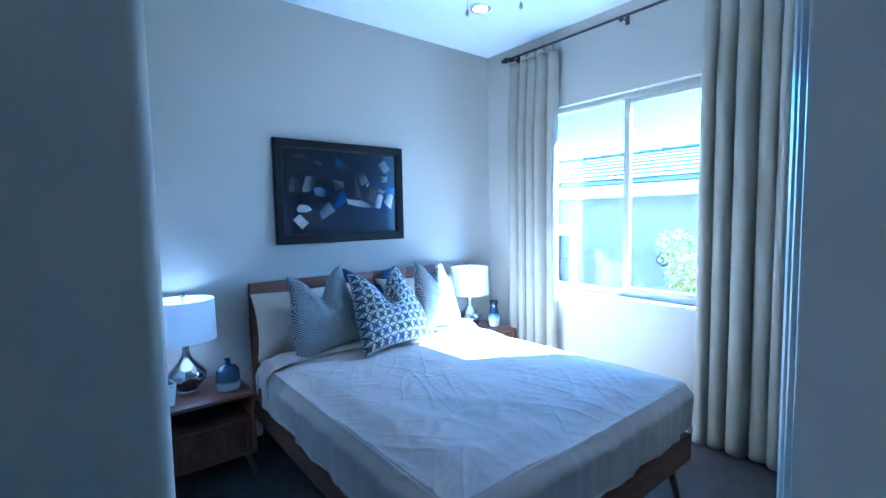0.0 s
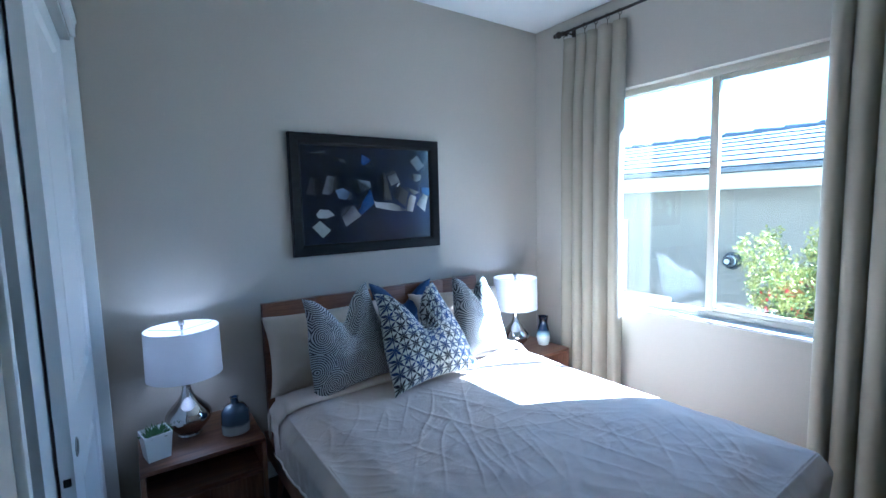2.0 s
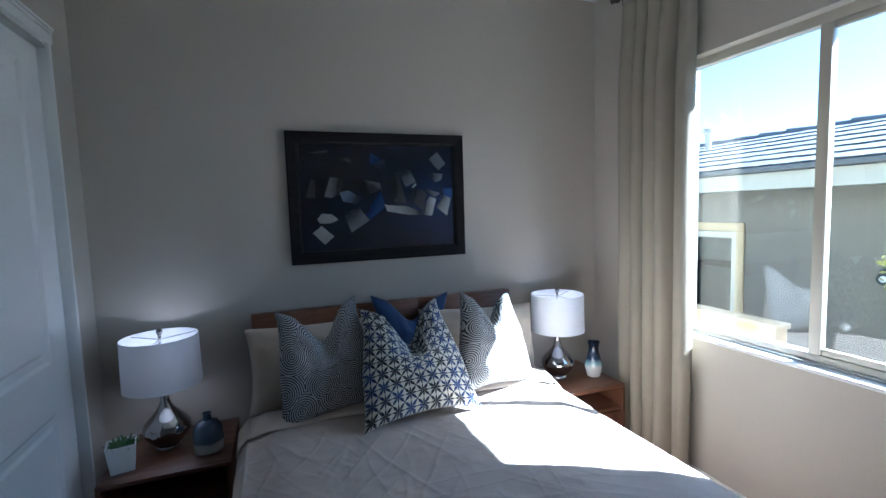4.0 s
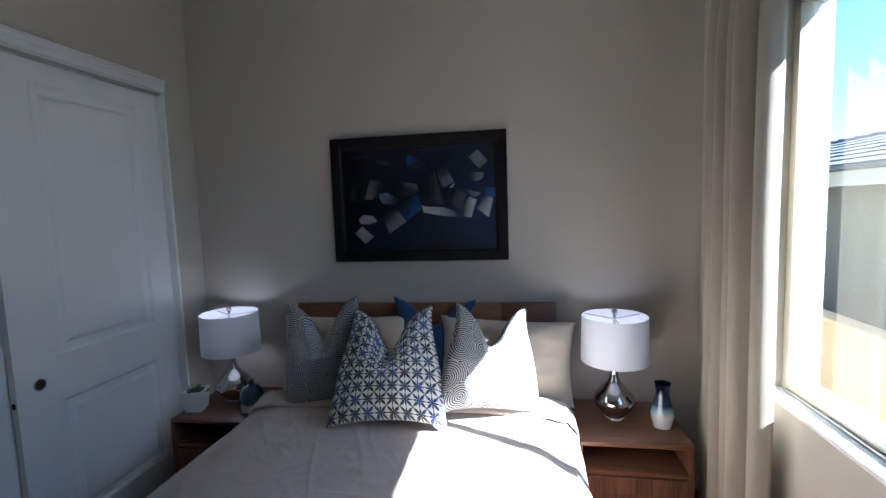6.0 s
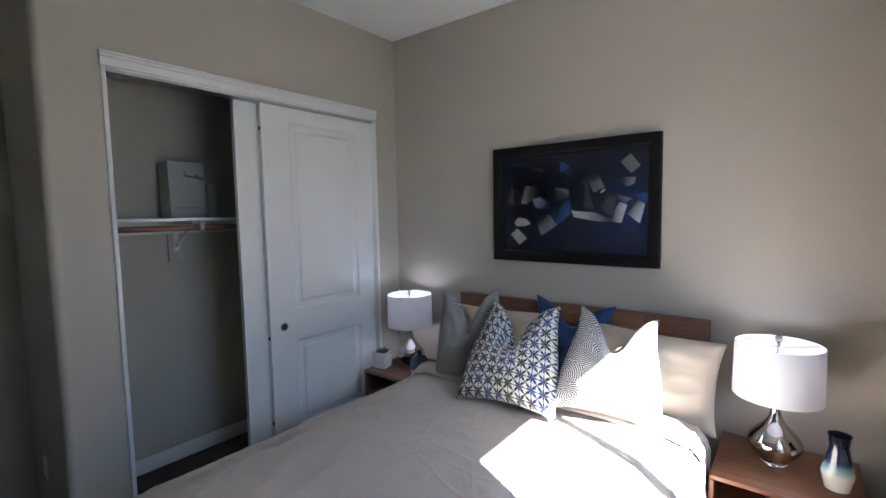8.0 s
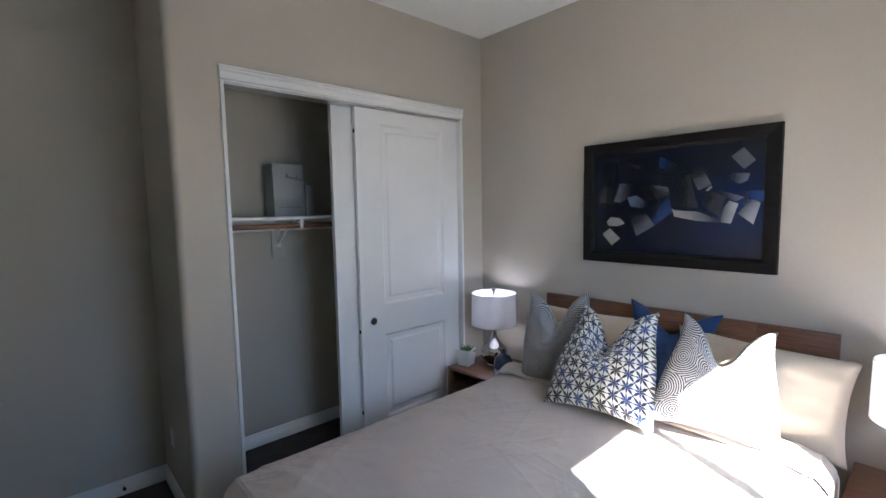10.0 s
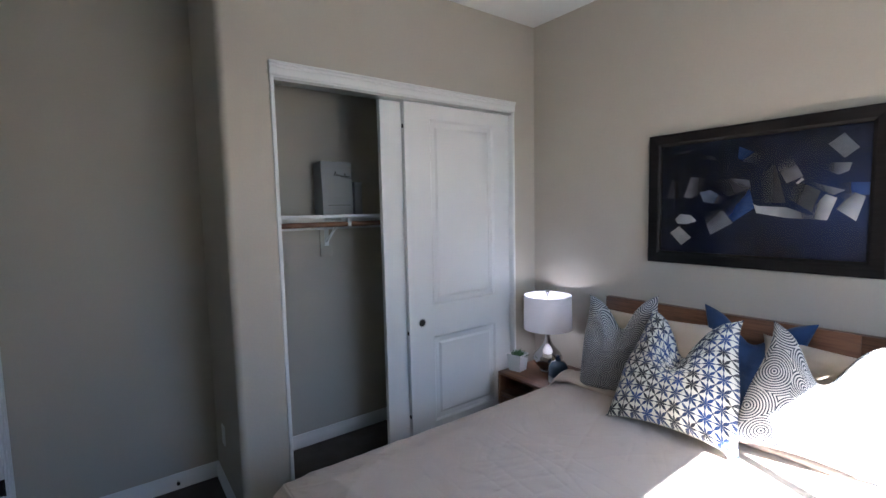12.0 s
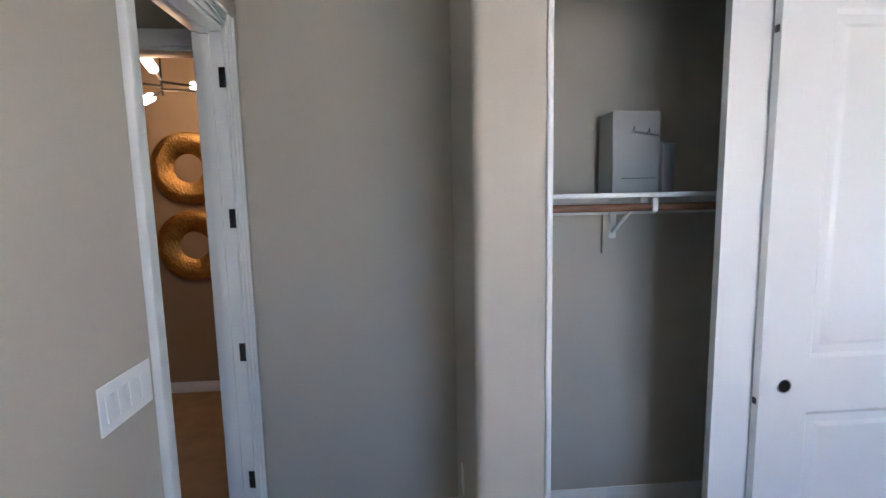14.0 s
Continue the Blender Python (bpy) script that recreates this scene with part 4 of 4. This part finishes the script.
def ink(name, color, vary, soft):
    """Printed ink, solid or growing from nothing along the shape's own u."""
    m = material(name, color, 0.5, vary=vary, scale=4, fine=30, bump=0)
    if soft:
        n, l = m.node_tree.nodes, m.node_tree.links
        uv, sep, ramp = n.new("ShaderNodeUVMap"), n.new("ShaderNodeSeparateXYZ"), n.new("ShaderNodeMapRange")
        ramp.interpolation_type = "SMOOTHSTEP"
        ramp.inputs["From Min"].default_value, ramp.inputs["From Max"].default_value = 0.0, 0.9
        tr, mx = n.new("ShaderNodeBsdfTransparent"), n.new("ShaderNodeMixShader")
        l.new(uv.outputs["UV"], sep.inputs[0])
        l.new(sep.outputs[0], ramp.inputs["Value"])
        l.new(ramp.outputs["Result"], mx.inputs[0])
        l.new(tr.outputs[0], mx.inputs[1])
        l.new(n["Principled BSDF"].outputs[0], mx.inputs[2])
        l.new(mx.outputs[0], n["Material Output"].inputs["Surface"])
    return m


def printed_shape(pts, y, fade):
    """A flat printed patch; its u runs from 0 to 1 along the fade direction."""
    bm = bmesh.new()
    f = bm.faces.new([bm.verts.new((x, y, z)) for x, z in pts])
    if f.normal.y > 0:
        f.normal_flip()
    lay = bm.loops.layers.uv.new("UVMap")
    a = radians(fade or 0)
    along = [p[0] * math.cos(a) + p[1] * math.sin(a) for p in pts]
    lo, hi = min(along), max(along)
    for lp in f.loops:
        lp[lay].uv = ((lp.vert.co.x * math.cos(a) + lp.vert.co.z * math.sin(a) - lo) / (hi - lo), 0.5)
    return bm


TONES = {(k, soft): ink("printed_" + k, c, v, soft) for k, c, v in
         (("white", (0.74, 0.73, 0.76), 0.25), ("grey", (0.3, 0.3, 0.35), 0.4), ("blue", (0.05, 0.11, 0.36), 0.5), ("pale", (0.3, 0.38, 0.6), 0.3), ("slate", (0.1, 0.1, 0.12), 0.5)) for soft in (False, True)}
# shapes: tone, the direction in which the ink grows solid, then corners in hundredths of the print's half size
SHAPES = (("slate", 90, "-89 84 -65 90 -67 76"),
          ("slate", 0, "-61 84 -38 73 -35 66 -61 73"),
          ("blue", 120, "-13 66 -12 86 10 68 7 48"),
          ("slate", 180, "-94 2 -87 36 -67 28 -73 -2"),
          ("grey", 170, "-72 3 -64 39 -42 36 -49 10 -63 0"),
          ("slate", 20, "-45 33 -13 31 0 14 -20 1 -42 14"),
          ("grey", 60, "-21 33 -1 28 2 8 -7 8 -15 24"),
          ("blue", -30, "-33 -15 0 12 5 -20 -16 -43"),
          ("pale", 150, "-53 10 -42 14 -20 -5 -33 -12 -49 -7"),
          ("grey", -50, "-51 -24 -28 -22 -16 -45 -40 -67"),
          ("slate", 0, "4 30 23 51 34 -12 8 -11"),
          ("grey", -60, "22 54 37 63 48 29 34 19"),
          ("slate", -20, "27 4 45 21 63 5 56 -27"),
          ("blue", 0, "72 17 101 15 100 -3 77 0"),
          ("grey", 30, "48 23 82 5 73 -2 56 12"),
          ("white", 200, "4 -13 8 -16 34 -19 69 -40 34 -36 7 -28"),
          ("white", -10, "67 0 76 -6 69 -40 52 -37 58 -17"),
          ("white", -40, "76 -1 88 2 97 -5 91 -41 75 -22 82 -9"),
          ("white", None, "42 19 47 27 49 24 44 17"),
          ("grey", None, "67 75 79 89 91 66 80 52"),
          ("grey", 0, "61 41 70 47 86 45 84 33 76 28"),
          ("white", None, "-82 -39 -76 -29 -63 -31 -56 -42 -67 -48 -79 -47"),
          ("white", None, "-88 -65 -77 -52 -62 -73 -74 -88"))
for k, (tone, fade, nums) in enumerate(SHAPES):
    v = [float(q) / 100 for q in nums.split()]
    pts = [(v[i] * (PW - FRW), v[i + 1] * (PH - FRW)) for i in range(0, len(v), 2)]
    part("printed_shape", printed_shape(pts, -0.0100 - 0.0001 * k, fade), TONES[tone, fade is not None], pic, smooth=False)
bm = bmesh.new()
bm.faces.new([bm.verts.new(p) for p in ((-PW + FRW, -0.0155, -PH + FRW), (PW - FRW, -0.0155, -PH + FRW), (PW - FRW, -0.0155, PH - FRW), (-PW + FRW, -0.0155, PH - FRW))])
part("glazing", bm, PICTURE_GLASS, pic, "clear picture glass", smooth=False)

# ---------------------------------------------------------------- curtains
crod = thing("curtain_rod", (2.925, 0, 2.864), "dark bronze curtain rod with ball finials above the window", "curtain rod")
part("pole", rodded((0, 0.5, 0), (0, 2.78, 0), 0.0095, seg=20), BRONZE, crod)
for y in (0.48, 2.8):
    bm = bmesh.new()
    bmesh.ops.create_uvsphere(bm, u_segments=24, v_segments=14, radius=0.025, matrix=Matrix.Translation((0, y, 0)))
    rod(bm, (0, y - 0.04, 0), (0, y + 0.04, 0), 0.016)
    part("finial", bm, BRONZE, crod)
for y in (0.57, 1.7, 2.73):
    bm = rodded((0, y, -0.004), (X1 - 2.925, y, -0.004), 0.006)
    rod(bm, (X1 - 2.925 - 0.006, y, -0.03), (X1 - 2.925 - 0.006, y, 0.03), 0.015)
    box(bm, -0.012, 0.012, y - 0.008, y + 0.008, -0.03, -0.008, bevel=0.003)
    part("bracket", bm, BRONZE, crod)


def curtain(y0, y1, folds, seed, label, flare=0.0, bottom=0.022, lean=0.0):
    top = 2.815

    def fn(u, v):
        z = top + (bottom - top) * v
        amp = (0.062 + 0.05 * smooth01(v / 0.22)) * (0.85 + 0.3 * noise.noise(Vector((u * folds * 1.1, 0.3 * v, seed + 8))))
        ph = math.pi * folds * (u + 0.02 * math.sin(9 * u + seed) + 0.012 * noise.noise(Vector((u * 3, v * 1.2, seed + 4))) * v)
        sway = 0.014 * noise.noise(Vector((u * 4, v * 1.7, seed)))
        lobe = abs(math.sin(ph)) ** 0.8
        x = 2.975 - amp * lobe + sway
        edge = lean * smooth01(1 - u / 0.06)
        x += (3.002 - x) * edge + 0.012 * edge * noise.noise(Vector((u * 30, v * 4, 2.0)))
        w = 1 + flare * smooth01(v)
        mid = (y0 + y1) / 2
        y = mid + (y0 + (y1 - y0) * u - mid) * w - 0.115 * (y1 - y0) / folds * math.sin(2 * ph) + 0.5 * sway + 0.03 * lean * smooth01(1 - u / 0.15) * noise.noise(Vector((1.0, v * 3.5, seed)))
        return min(x, X1 - 0.006), y, z

    c = thing("curtain", (0, 0, 0), label, "curtain", "pair of curtains")
    ob = part("cloth", sheet(fn, folds * 26, 60), CURTAIN, c)
    mod = ob.modifiers.new("thick", "SOLIDIFY")
    mod.thickness = 0.004
    for k in range(folds + 1):
        y = y0 + 0.02 + (y1 - y0 - 0.04) * k / folds
        bm = bmesh.new()
        prev = None
        for i in range(21):
            a = 2 * math.pi * i / 20
            p = (2.925 + 0.019 * math.cos(a), y, 2.857 + 0.019 * math.sin(a))
            if prev:
                rod(bm, prev, p, 0.0022, seg=6)
            prev = p
        rod(bm, (2.925, y, 2.839), (2.925, y, 2.803), 0.0022, seg=6)
        part("ring", bm, BRONZE, c)
    return c


curtain(2.26, 2.77, 5, 1.0, "oatmeal linen curtain panel hanging in deep folds beside the bed", lean=0.25)
curtain(0.65, 1.17, 5, 5.0, "oatmeal linen curtain panel hanging in deep folds to the carpet")

# ---------------------------------------------------------------- ceiling
down = thing("recessed_light", (2.24, 2.4, H), "recessed ceiling downlight with bronze baffle, switched on", "downlight")
part("trim_ring", lathe([(0.092, -0.001), (0.092, -0.005), (0.074, -0.008), (0.072, 0.0), (0.066, 0.004), (0.066, 0.0)], 40, cap=False), TRIM, down, "white trim ring")
part("baffle", lathe([(0.0735, -0.0075), (0.0735, -0.0015), (0.05, -0.0012), (0.05, -0.0035)], 40, cap=False), material("copper_baffle", (0.35, 0.2, 0.12), 0.35, metal=0.6), down, "copper-brown baffle")
part("lens", lathe([(0.0495, -0.003), (0.0495, -0.006), (0.03, -0.0075), (0.002, -0.008)], 32), plain("downlight_lens", (1.0, 0.86, 0.7), 0.5, emit=0.6), down, "glowing frosted lens")
fan = thing("ceiling_fan", (1.53, 1.57, H), "white ceiling fan motor with two hanging pull chains", "ceiling fan")
part("motor", lathe([(0.02, 0.0), (0.07, 0.0), (0.075, -0.02), (0.05, -0.06), (0.11, -0.09), (0.12, -0.15), (0.1, -0.2), (0.04, -0.225)], 40), TRIM, fan)
for dx, dy in ((-0.08, 0.1), (0.08, -0.11)):
    ch = part("pull_chain", rodded((dx, dy, -0.15), (dx, dy, -0.47), 0.0013, seg=6), STEEL, fan, "thin metal bead chain")
    part("chain_knob", lathe([(0.002, -0.505), (0.008, -0.498), (0.01, -0.488), (0.006, -0.476), (0.002, -0.469)], 16), STEEL, ch, at=(dx, dy, 0))

# ---------------------------------------------------------------- far room
GOLD = material("hammered_gold", (0.55, 0.3, 0.09), 0.32, metal=1.0, vary=0.25, scale=12, fine=60, bump=0.8, bump_at=0.01)
for z in (1.905, 1.275):
    rg = thing("wall_ring", pose(-2.42, -1.06, z, 0, 90, 0), "large hammered gold ring disc hung on the wall", "wall decor", "pair of gold rings")
    prof = [(0.115, 0.004), (0.12, 0.012), (0.16, 0.03), (0.21, 0.05), (0.255, 0.052), (0.285, 0.035), (0.292, 0.01), (0.288, 0.002), (0.2, 0.002)]
    bm = bmesh.new()
    seg = 64
    rows = [[bm.verts.new((r * math.cos(2 * math.pi * i / seg), r * math.sin(2 * math.pi * i / seg), h)) for i in range(seg)] for r, h in prof]
    for a, b in zip(rows, rows[1:] + rows[:1]):
        for i in range(seg):
            bm.faces.new((a[i], a[(i + 1) % seg], b[(i + 1) % seg], b[i]))
    part("disc", bm, GOLD, rg)
ch = thing("chandelier", (-1.75, -0.88, H), "dark branching chandelier with glowing tube bulbs", "chandelier")
part("canopy", lathe([(0.06, 0.0), (0.06, -0.015), (0.02, -0.03)], 24), BRONZE, ch)
part("stem", rodded((0, 0, -0.03), (0, 0, -0.66), 0.006), BRONZE, ch)
GLOW = plain("glowing_tube", (1.0, 0.78, 0.5), 0.4, emit=0.3)
for k, (a, z, tilt) in enumerate(((0.3, -0.56, 0.05), (1.5, -0.62, -0.06), (2.7, -0.57, 0.1), (3.9, -0.63, 0.0), (5.1, -0.6, 0.08))):
    d = Vector((math.cos(a), math.sin(a), tilt)).normalized()
    o = Vector((0, 0, z))
    br = part("branch", rodded(o, o + d * 0.24, 0.009), BRONZE, ch)
    part("tube_bulb", rodded(o + d * 0.24, o + d * 0.4, 0.03), GLOW, br, "glowing amber tube bulb")
bulb("chandelier_glow", (-1.75, -0.88, 2.3), 0.12, 0.15, (1.0, 0.56, 0.24))


# ---------------------------------------------------------------- outside
GRAVEL = material("tan_gravel", (0.42, 0.31, 0.2), 0.95, vary=0.3, scale=3, fine=60, bump=1.0, bump_at=0.02)
bm = bmesh.new()
bmesh.ops.create_grid(bm, x_segments=4, y_segments=4, size=400, matrix=Matrix.Translation((402.6, 0, -0.85)))
structure("ground", bm, GRAVEL, "tan gravel side yard between the houses", "ground")
NEIGHBOUR = material("grey_beige_stucco", (0.2, 0.176, 0.143), 0.95, vary=0.1, scale=1.5, fine=50, bump=0.6, bump_at=0.01)
FASCIA = material("cream_fascia", (0.42, 0.385, 0.32), 0.7, vary=0.05, scale=2)
TILE = material("grey_roof_tile", (0.125, 0.122, 0.128), 0.75, vary=0.25, scale=3, fine=40, bump=0.5, bump_at=0.01)
house = thing("neighbour_house", (6.3, 4.0, -0.85), "single-storey stucco house with grey tiled roof", "house")
HY0, HY1 = -14.0, 14.0
WY0, WY1, NZ0, NZ1 = 0.48, 2.1, 0.25, 2.06
bm = bmesh.new()
for a, b, c, d in ((HY0, WY0, 0, 2.8), (WY1, HY1, 0, 2.8), (WY0, WY1, 0, NZ0), (WY0, WY1, NZ1, 2.8)):
    box(bm, 0.0, 0.25, a, b, c, d)
part("wall", bm, NEIGHBOUR, house)
box_back = boxed(0.25, 3.7, HY0, HY1, 2.55, 2.75)
part("attic_floor", box_back, NEIGHBOUR, house)
part("fascia", boxed(-0.42, -0.38, HY0, HY1, 2.56, 2.74), FASCIA, house, "cream painted fascia board")
part("soffit", boxed(-0.38, 0.0, HY0, HY1, 2.56, 2.6), FASCIA, house)
part("gutter", boxed(-0.5, -0.42, HY0, HY1, 2.745, 2.80, bevel=0.01), material("dark_gutter", (0.1, 0.1, 0.1), 0.5, metal=0.3), house, "dark metal drip edge")
ROOF_RISE = 0.28
roof = part("roof", polygon_slab([(-0.46, 2.79), (1.73, 2.79 + 2.19 * ROOF_RISE), (3.92, 2.79), (3.92, 2.76), (-0.46, 2.76)], "y", HY0, HY1), TILE, house)
for k in range(7):
    x = -0.47 + k * 0.31
    z = 2.80 + (x + 0.46) * ROOF_RISE
    bm = bmesh.new()

    def course(u, v, x=x, z=z, k=k):
        y = HY0 + (HY1 - HY0) * u
        wave = 0.002 * math.sin(y * 2 * math.pi / 0.3) + 0.003 * noise.noise(Vector((y * 2, k, 0)))
        lift = (0.026, 0.026, 0.006, 0.0)[round(v * 3)]
        dx = (0.0, 0.001, 0.36, 0.36)[round(v * 3)]
        if round(v * 3) == 0:
            return x + 0.03, y, z + 0.005
        return x + dx, y, z + dx * ROOF_RISE + lift + wave
    part("tile_course", sheet(course, 420, 3), TILE, roof)
bm = bmesh.new()
for k in range(70):
    y = HY0 + 0.2 + k * 0.4
    rod(bm, (1.73, y, 2.79 + 2.19 * ROOF_RISE + 0.0), (1.73, y + 0.42, 2.79 + 2.19 * ROOF_RISE + 0.02), 0.06, 0.068, seg=10)
tagged(part("ridge_caps", bm, TILE, roof), kind="stuff")
for y, x in ((1.9, 1.2), (3.2, 0.8)):
    z = 2.79 + (x + 0.46) * ROOF_RISE
    bm = rodded((x, y, z), (x, y, z + 0.3), 0.045)
    rod(bm, (x, y, z + 0.3), (x, y, z + 0.36), 0.075)
    part("roof_vent", bm, FASCIA, roof, "short metal roof vent pipe")
TANTRIM = material("tan_window_surround", (0.5, 0.38, 0.22), 0.85, vary=0.06, scale=3, fine=60, bump=0.5)
nw = part("window", boxed(0.02, 0.1, WY0 + 0.001, WY0 + 0.09, NZ0, NZ1, bevel=0.004), VINYL, house, "almond-framed window")
for r in ((0.02, 0.1, WY1 - 0.09, WY1 - 0.001, NZ0, NZ1), (0.02, 0.1, WY0 + 0.09, WY1 - 0.09, NZ1 - 0.09, NZ1), (0.02, 0.1, WY0 + 0.09, WY1 - 0.09, NZ0, NZ0 + 0.09), (0.03, 0.09, 1.2, 1.26, NZ0 + 0.09, NZ1 - 0.09)):
    part("window_frame", boxed(*r, bevel=0.004), VINYL, nw)
for r in ((-0.03, 0.0, WY0 - 0.1, WY1 + 0.1, NZ1, NZ1 + 0.11), (-0.03, 0.0, WY0 - 0.1, WY0, NZ0 - 0.1, NZ1), (-0.03, 0.0, WY1, WY1 + 0.1, NZ0 - 0.1, NZ1), (-0.03, 0.0, WY0, WY1, NZ0 - 0.1, NZ0)):
    part("window_trim", boxed(*r, bevel=0.008), TANTRIM, nw, "tan stucco window surround")
part("pane", pane_x(0.06, WY0 + 0.09, WY1 - 0.09, NZ0 + 0.09, NZ1 - 0.09), FAR_GLASS, nw, smooth=False)
DIM = material("dim_interior", (0.2, 0.3, 0.27), 0.8, vary=0.1)
part("room_behind", boxed(2.2, 2.3, -1.0, 4.0, 0.0, 2.5), DIM, house, "dim pale green interior wall")
part("room_floor", boxed(0.3, 2.2, -1.0, 4.0, 0.0, 0.1), DIM, house)
# unseen slabs at both ends, added to keep the sun off the room behind
part("room_sun_block", boxed(0.25, 2.2, -1.1, -1.0, 0.0, 2.55), DIM, house)
part("room_sun_block", boxed(0.25, 2.2, 4.0, 4.1, 0.0, 2.55), DIM, house)
# plain dark box that gives the dark shape in the pane
part("dark_box", boxed(0.6, 1.3, 0.7, 1.9, 0.1, 1.5, bevel=0.02), plain("near_black", (0.02, 0.022, 0.025), 0.5), house, "plain dark box seen through the window")

spot = thing("outdoor_spotlight", (6.3, 2.94, 0.822), "dark round outdoor spotlight on the neighbour's wall", "outdoor light")
DARKMETAL = plain("dark_lamp_metal", (0.02, 0.022, 0.027), 0.5, 0.3)
PALE = plain("pale_lens", (0.5, 0.52, 0.55), 0.3)
spin = Matrix.Rotation(math.radians(-90), 4, "Y")


def turned(profile, seg=32):
    bm = lathe(profile, seg)
    bm.transform(spin)
    return bm


part("wall_plate", turned([(0.11, 0.0), (0.11, 0.012), (0.1, 0.03), (0.06, 0.04)]), DARKMETAL, spot)
part("head", turned([(0.058, 0.035), (0.06, 0.12), (0.056, 0.15), (0.03, 0.152)]), DARKMETAL, spot)
part("ring", turned([(0.0605, 0.055), (0.066, 0.058), (0.066, 0.075), (0.0605, 0.078)]), PALE, spot, "pale ring round the head")
part("lens", turned([(0.03, 0.152), (0.03, 0.16), (0.012, 0.164)]), PALE, spot, "small pale lens")

fence = thing("garden_wall", (4.62, 0, -0.85), "tan block garden wall along the side yard", "garden wall")
TAN = material("tan_block", (0.5, 0.36, 0.21), 0.9, vary=0.14, scale=3, fine=60, bump=0.7, bump_at=0.008)
part("wall", boxed(0.0, 0.15, 2.9, 16.0, 0.0, 1.38), TAN, fence)
part("cap", boxed(-0.02, 0.17, 2.88, 16.0, 1.3805, 1.43, bevel=0.008), TAN, fence, "flat tan cap course")

# flowering shrub: stems, many small leaves, red blossoms
shrub = thing("shrub", (4.8, 1.8, -0.87), "leafy green shrub with pale young leaves and red blossoms", "shrub")
shrub.scale = (0.8, 0.72, 0.94)
rng = random.Random(11)
BARK = material("shrub_bark", (0.16, 0.11, 0.07), 0.9, vary=0.3, scale=20)
LEAF_G = material("shrub_leaf", (0.09, 0.12, 0.035), 0.8, vary=0.45, scale=5, fine=40, bump=0)
LEAF_Y = material("young_leaf", (0.27, 0.25, 0.07), 0.8, vary=0.3, scale=5, fine=40, bump=0)
for m in (LEAF_G, LEAF_Y):
    m.node_tree.nodes["Principled BSDF"].inputs["Specular IOR Level"].default_value = 0.12
RED = material("red_blossom", (0.5, 0.03, 0.025), 0.5, vary=0.3, scale=9, bump=0)
tips = []
bm = bmesh.new()
for k in range(26):
    a = rng.uniform(0, 6.283)
    p, d = Vector((0.05 * math.cos(a), 0.05 * math.sin(a), 0.0)), Vector((0.1 * math.cos(a) * rng.random(), 0.1 * math.sin(a), 1.0)).normalized()
    r = 0.014
    for s in range(rng.randint(8, 12)):
        q = p + d * 0.193
        rod(bm, p, q, r, r * 0.82, seg=6)
        p, r = q, r * 0.82
        d = (d + Vector((rng.uniform(-0.14, 0.14), rng.uniform(-0.085, 0.085), rng.uniform(-0.05, 0.1)))).normalized()
        if s > 3:
            tips.append((p.copy(), s))
part("stems", bm, BARK, shrub)
greens, youngs, reds = bmesh.new(), bmesh.new(), bmesh.new()
for p, s in tips:
    for k in range(85):
        c = p + Vector((rng.gauss(0, 0.05), rng.gauss(0, 0.045), rng.gauss(0, 0.045)))
        u = Vector((rng.uniform(-1, 1), rng.uniform(-1, 1), rng.uniform(-0.4, 0.8))).normalized()
        w = u.cross(Vector((rng.uniform(-1, 1), rng.uniform(-1, 1), rng.uniform(-1, 1)))).normalized()
        ln = rng.uniform(0.03, 0.058)
        tgt = youngs if (c.z > 1.6 and rng.random() < 0.75) or rng.random() < 0.4 else greens
        if rng.random() < 0.007 and 1.1 < c.z < 1.9:
            tgt, ln = reds, 0.05
        vs = [tgt.verts.new(c + u * a * ln + w * b * ln) for a, b in ((0, 0), (0.5, 0.26), (1, 0), (0.5, -0.26))]
        tgt.faces.new(vs)
        if tgt is reds:
            for k2 in range(7):
                cc = c + Vector((rng.gauss(0, 0.03), rng.gauss(0, 0.03), rng.gauss(0, 0.025)))
                uu = Vector((rng.uniform(-1, 1), rng.uniform(-1, 1), rng.uniform(-1, 1))).normalized()
                ww = uu.orthogonal().normalized()
                reds.faces.new([reds.verts.new(cc + uu * a * 0.045 + ww * b * 0.045) for a, b in ((0, 0), (0.5, 0.35), (1, 0), (0.5, -0.35))])
tagged(part("leaves", greens, LEAF_G, shrub, smooth=False), kind="stuff")
tagged(part("young_leaves", youngs, LEAF_Y, shrub, "pale yellow-green young leaves", smooth=False), kind="stuff")
tagged(part("blossoms", reds, RED, shrub, "small red blossoms", smooth=False), kind="stuff")
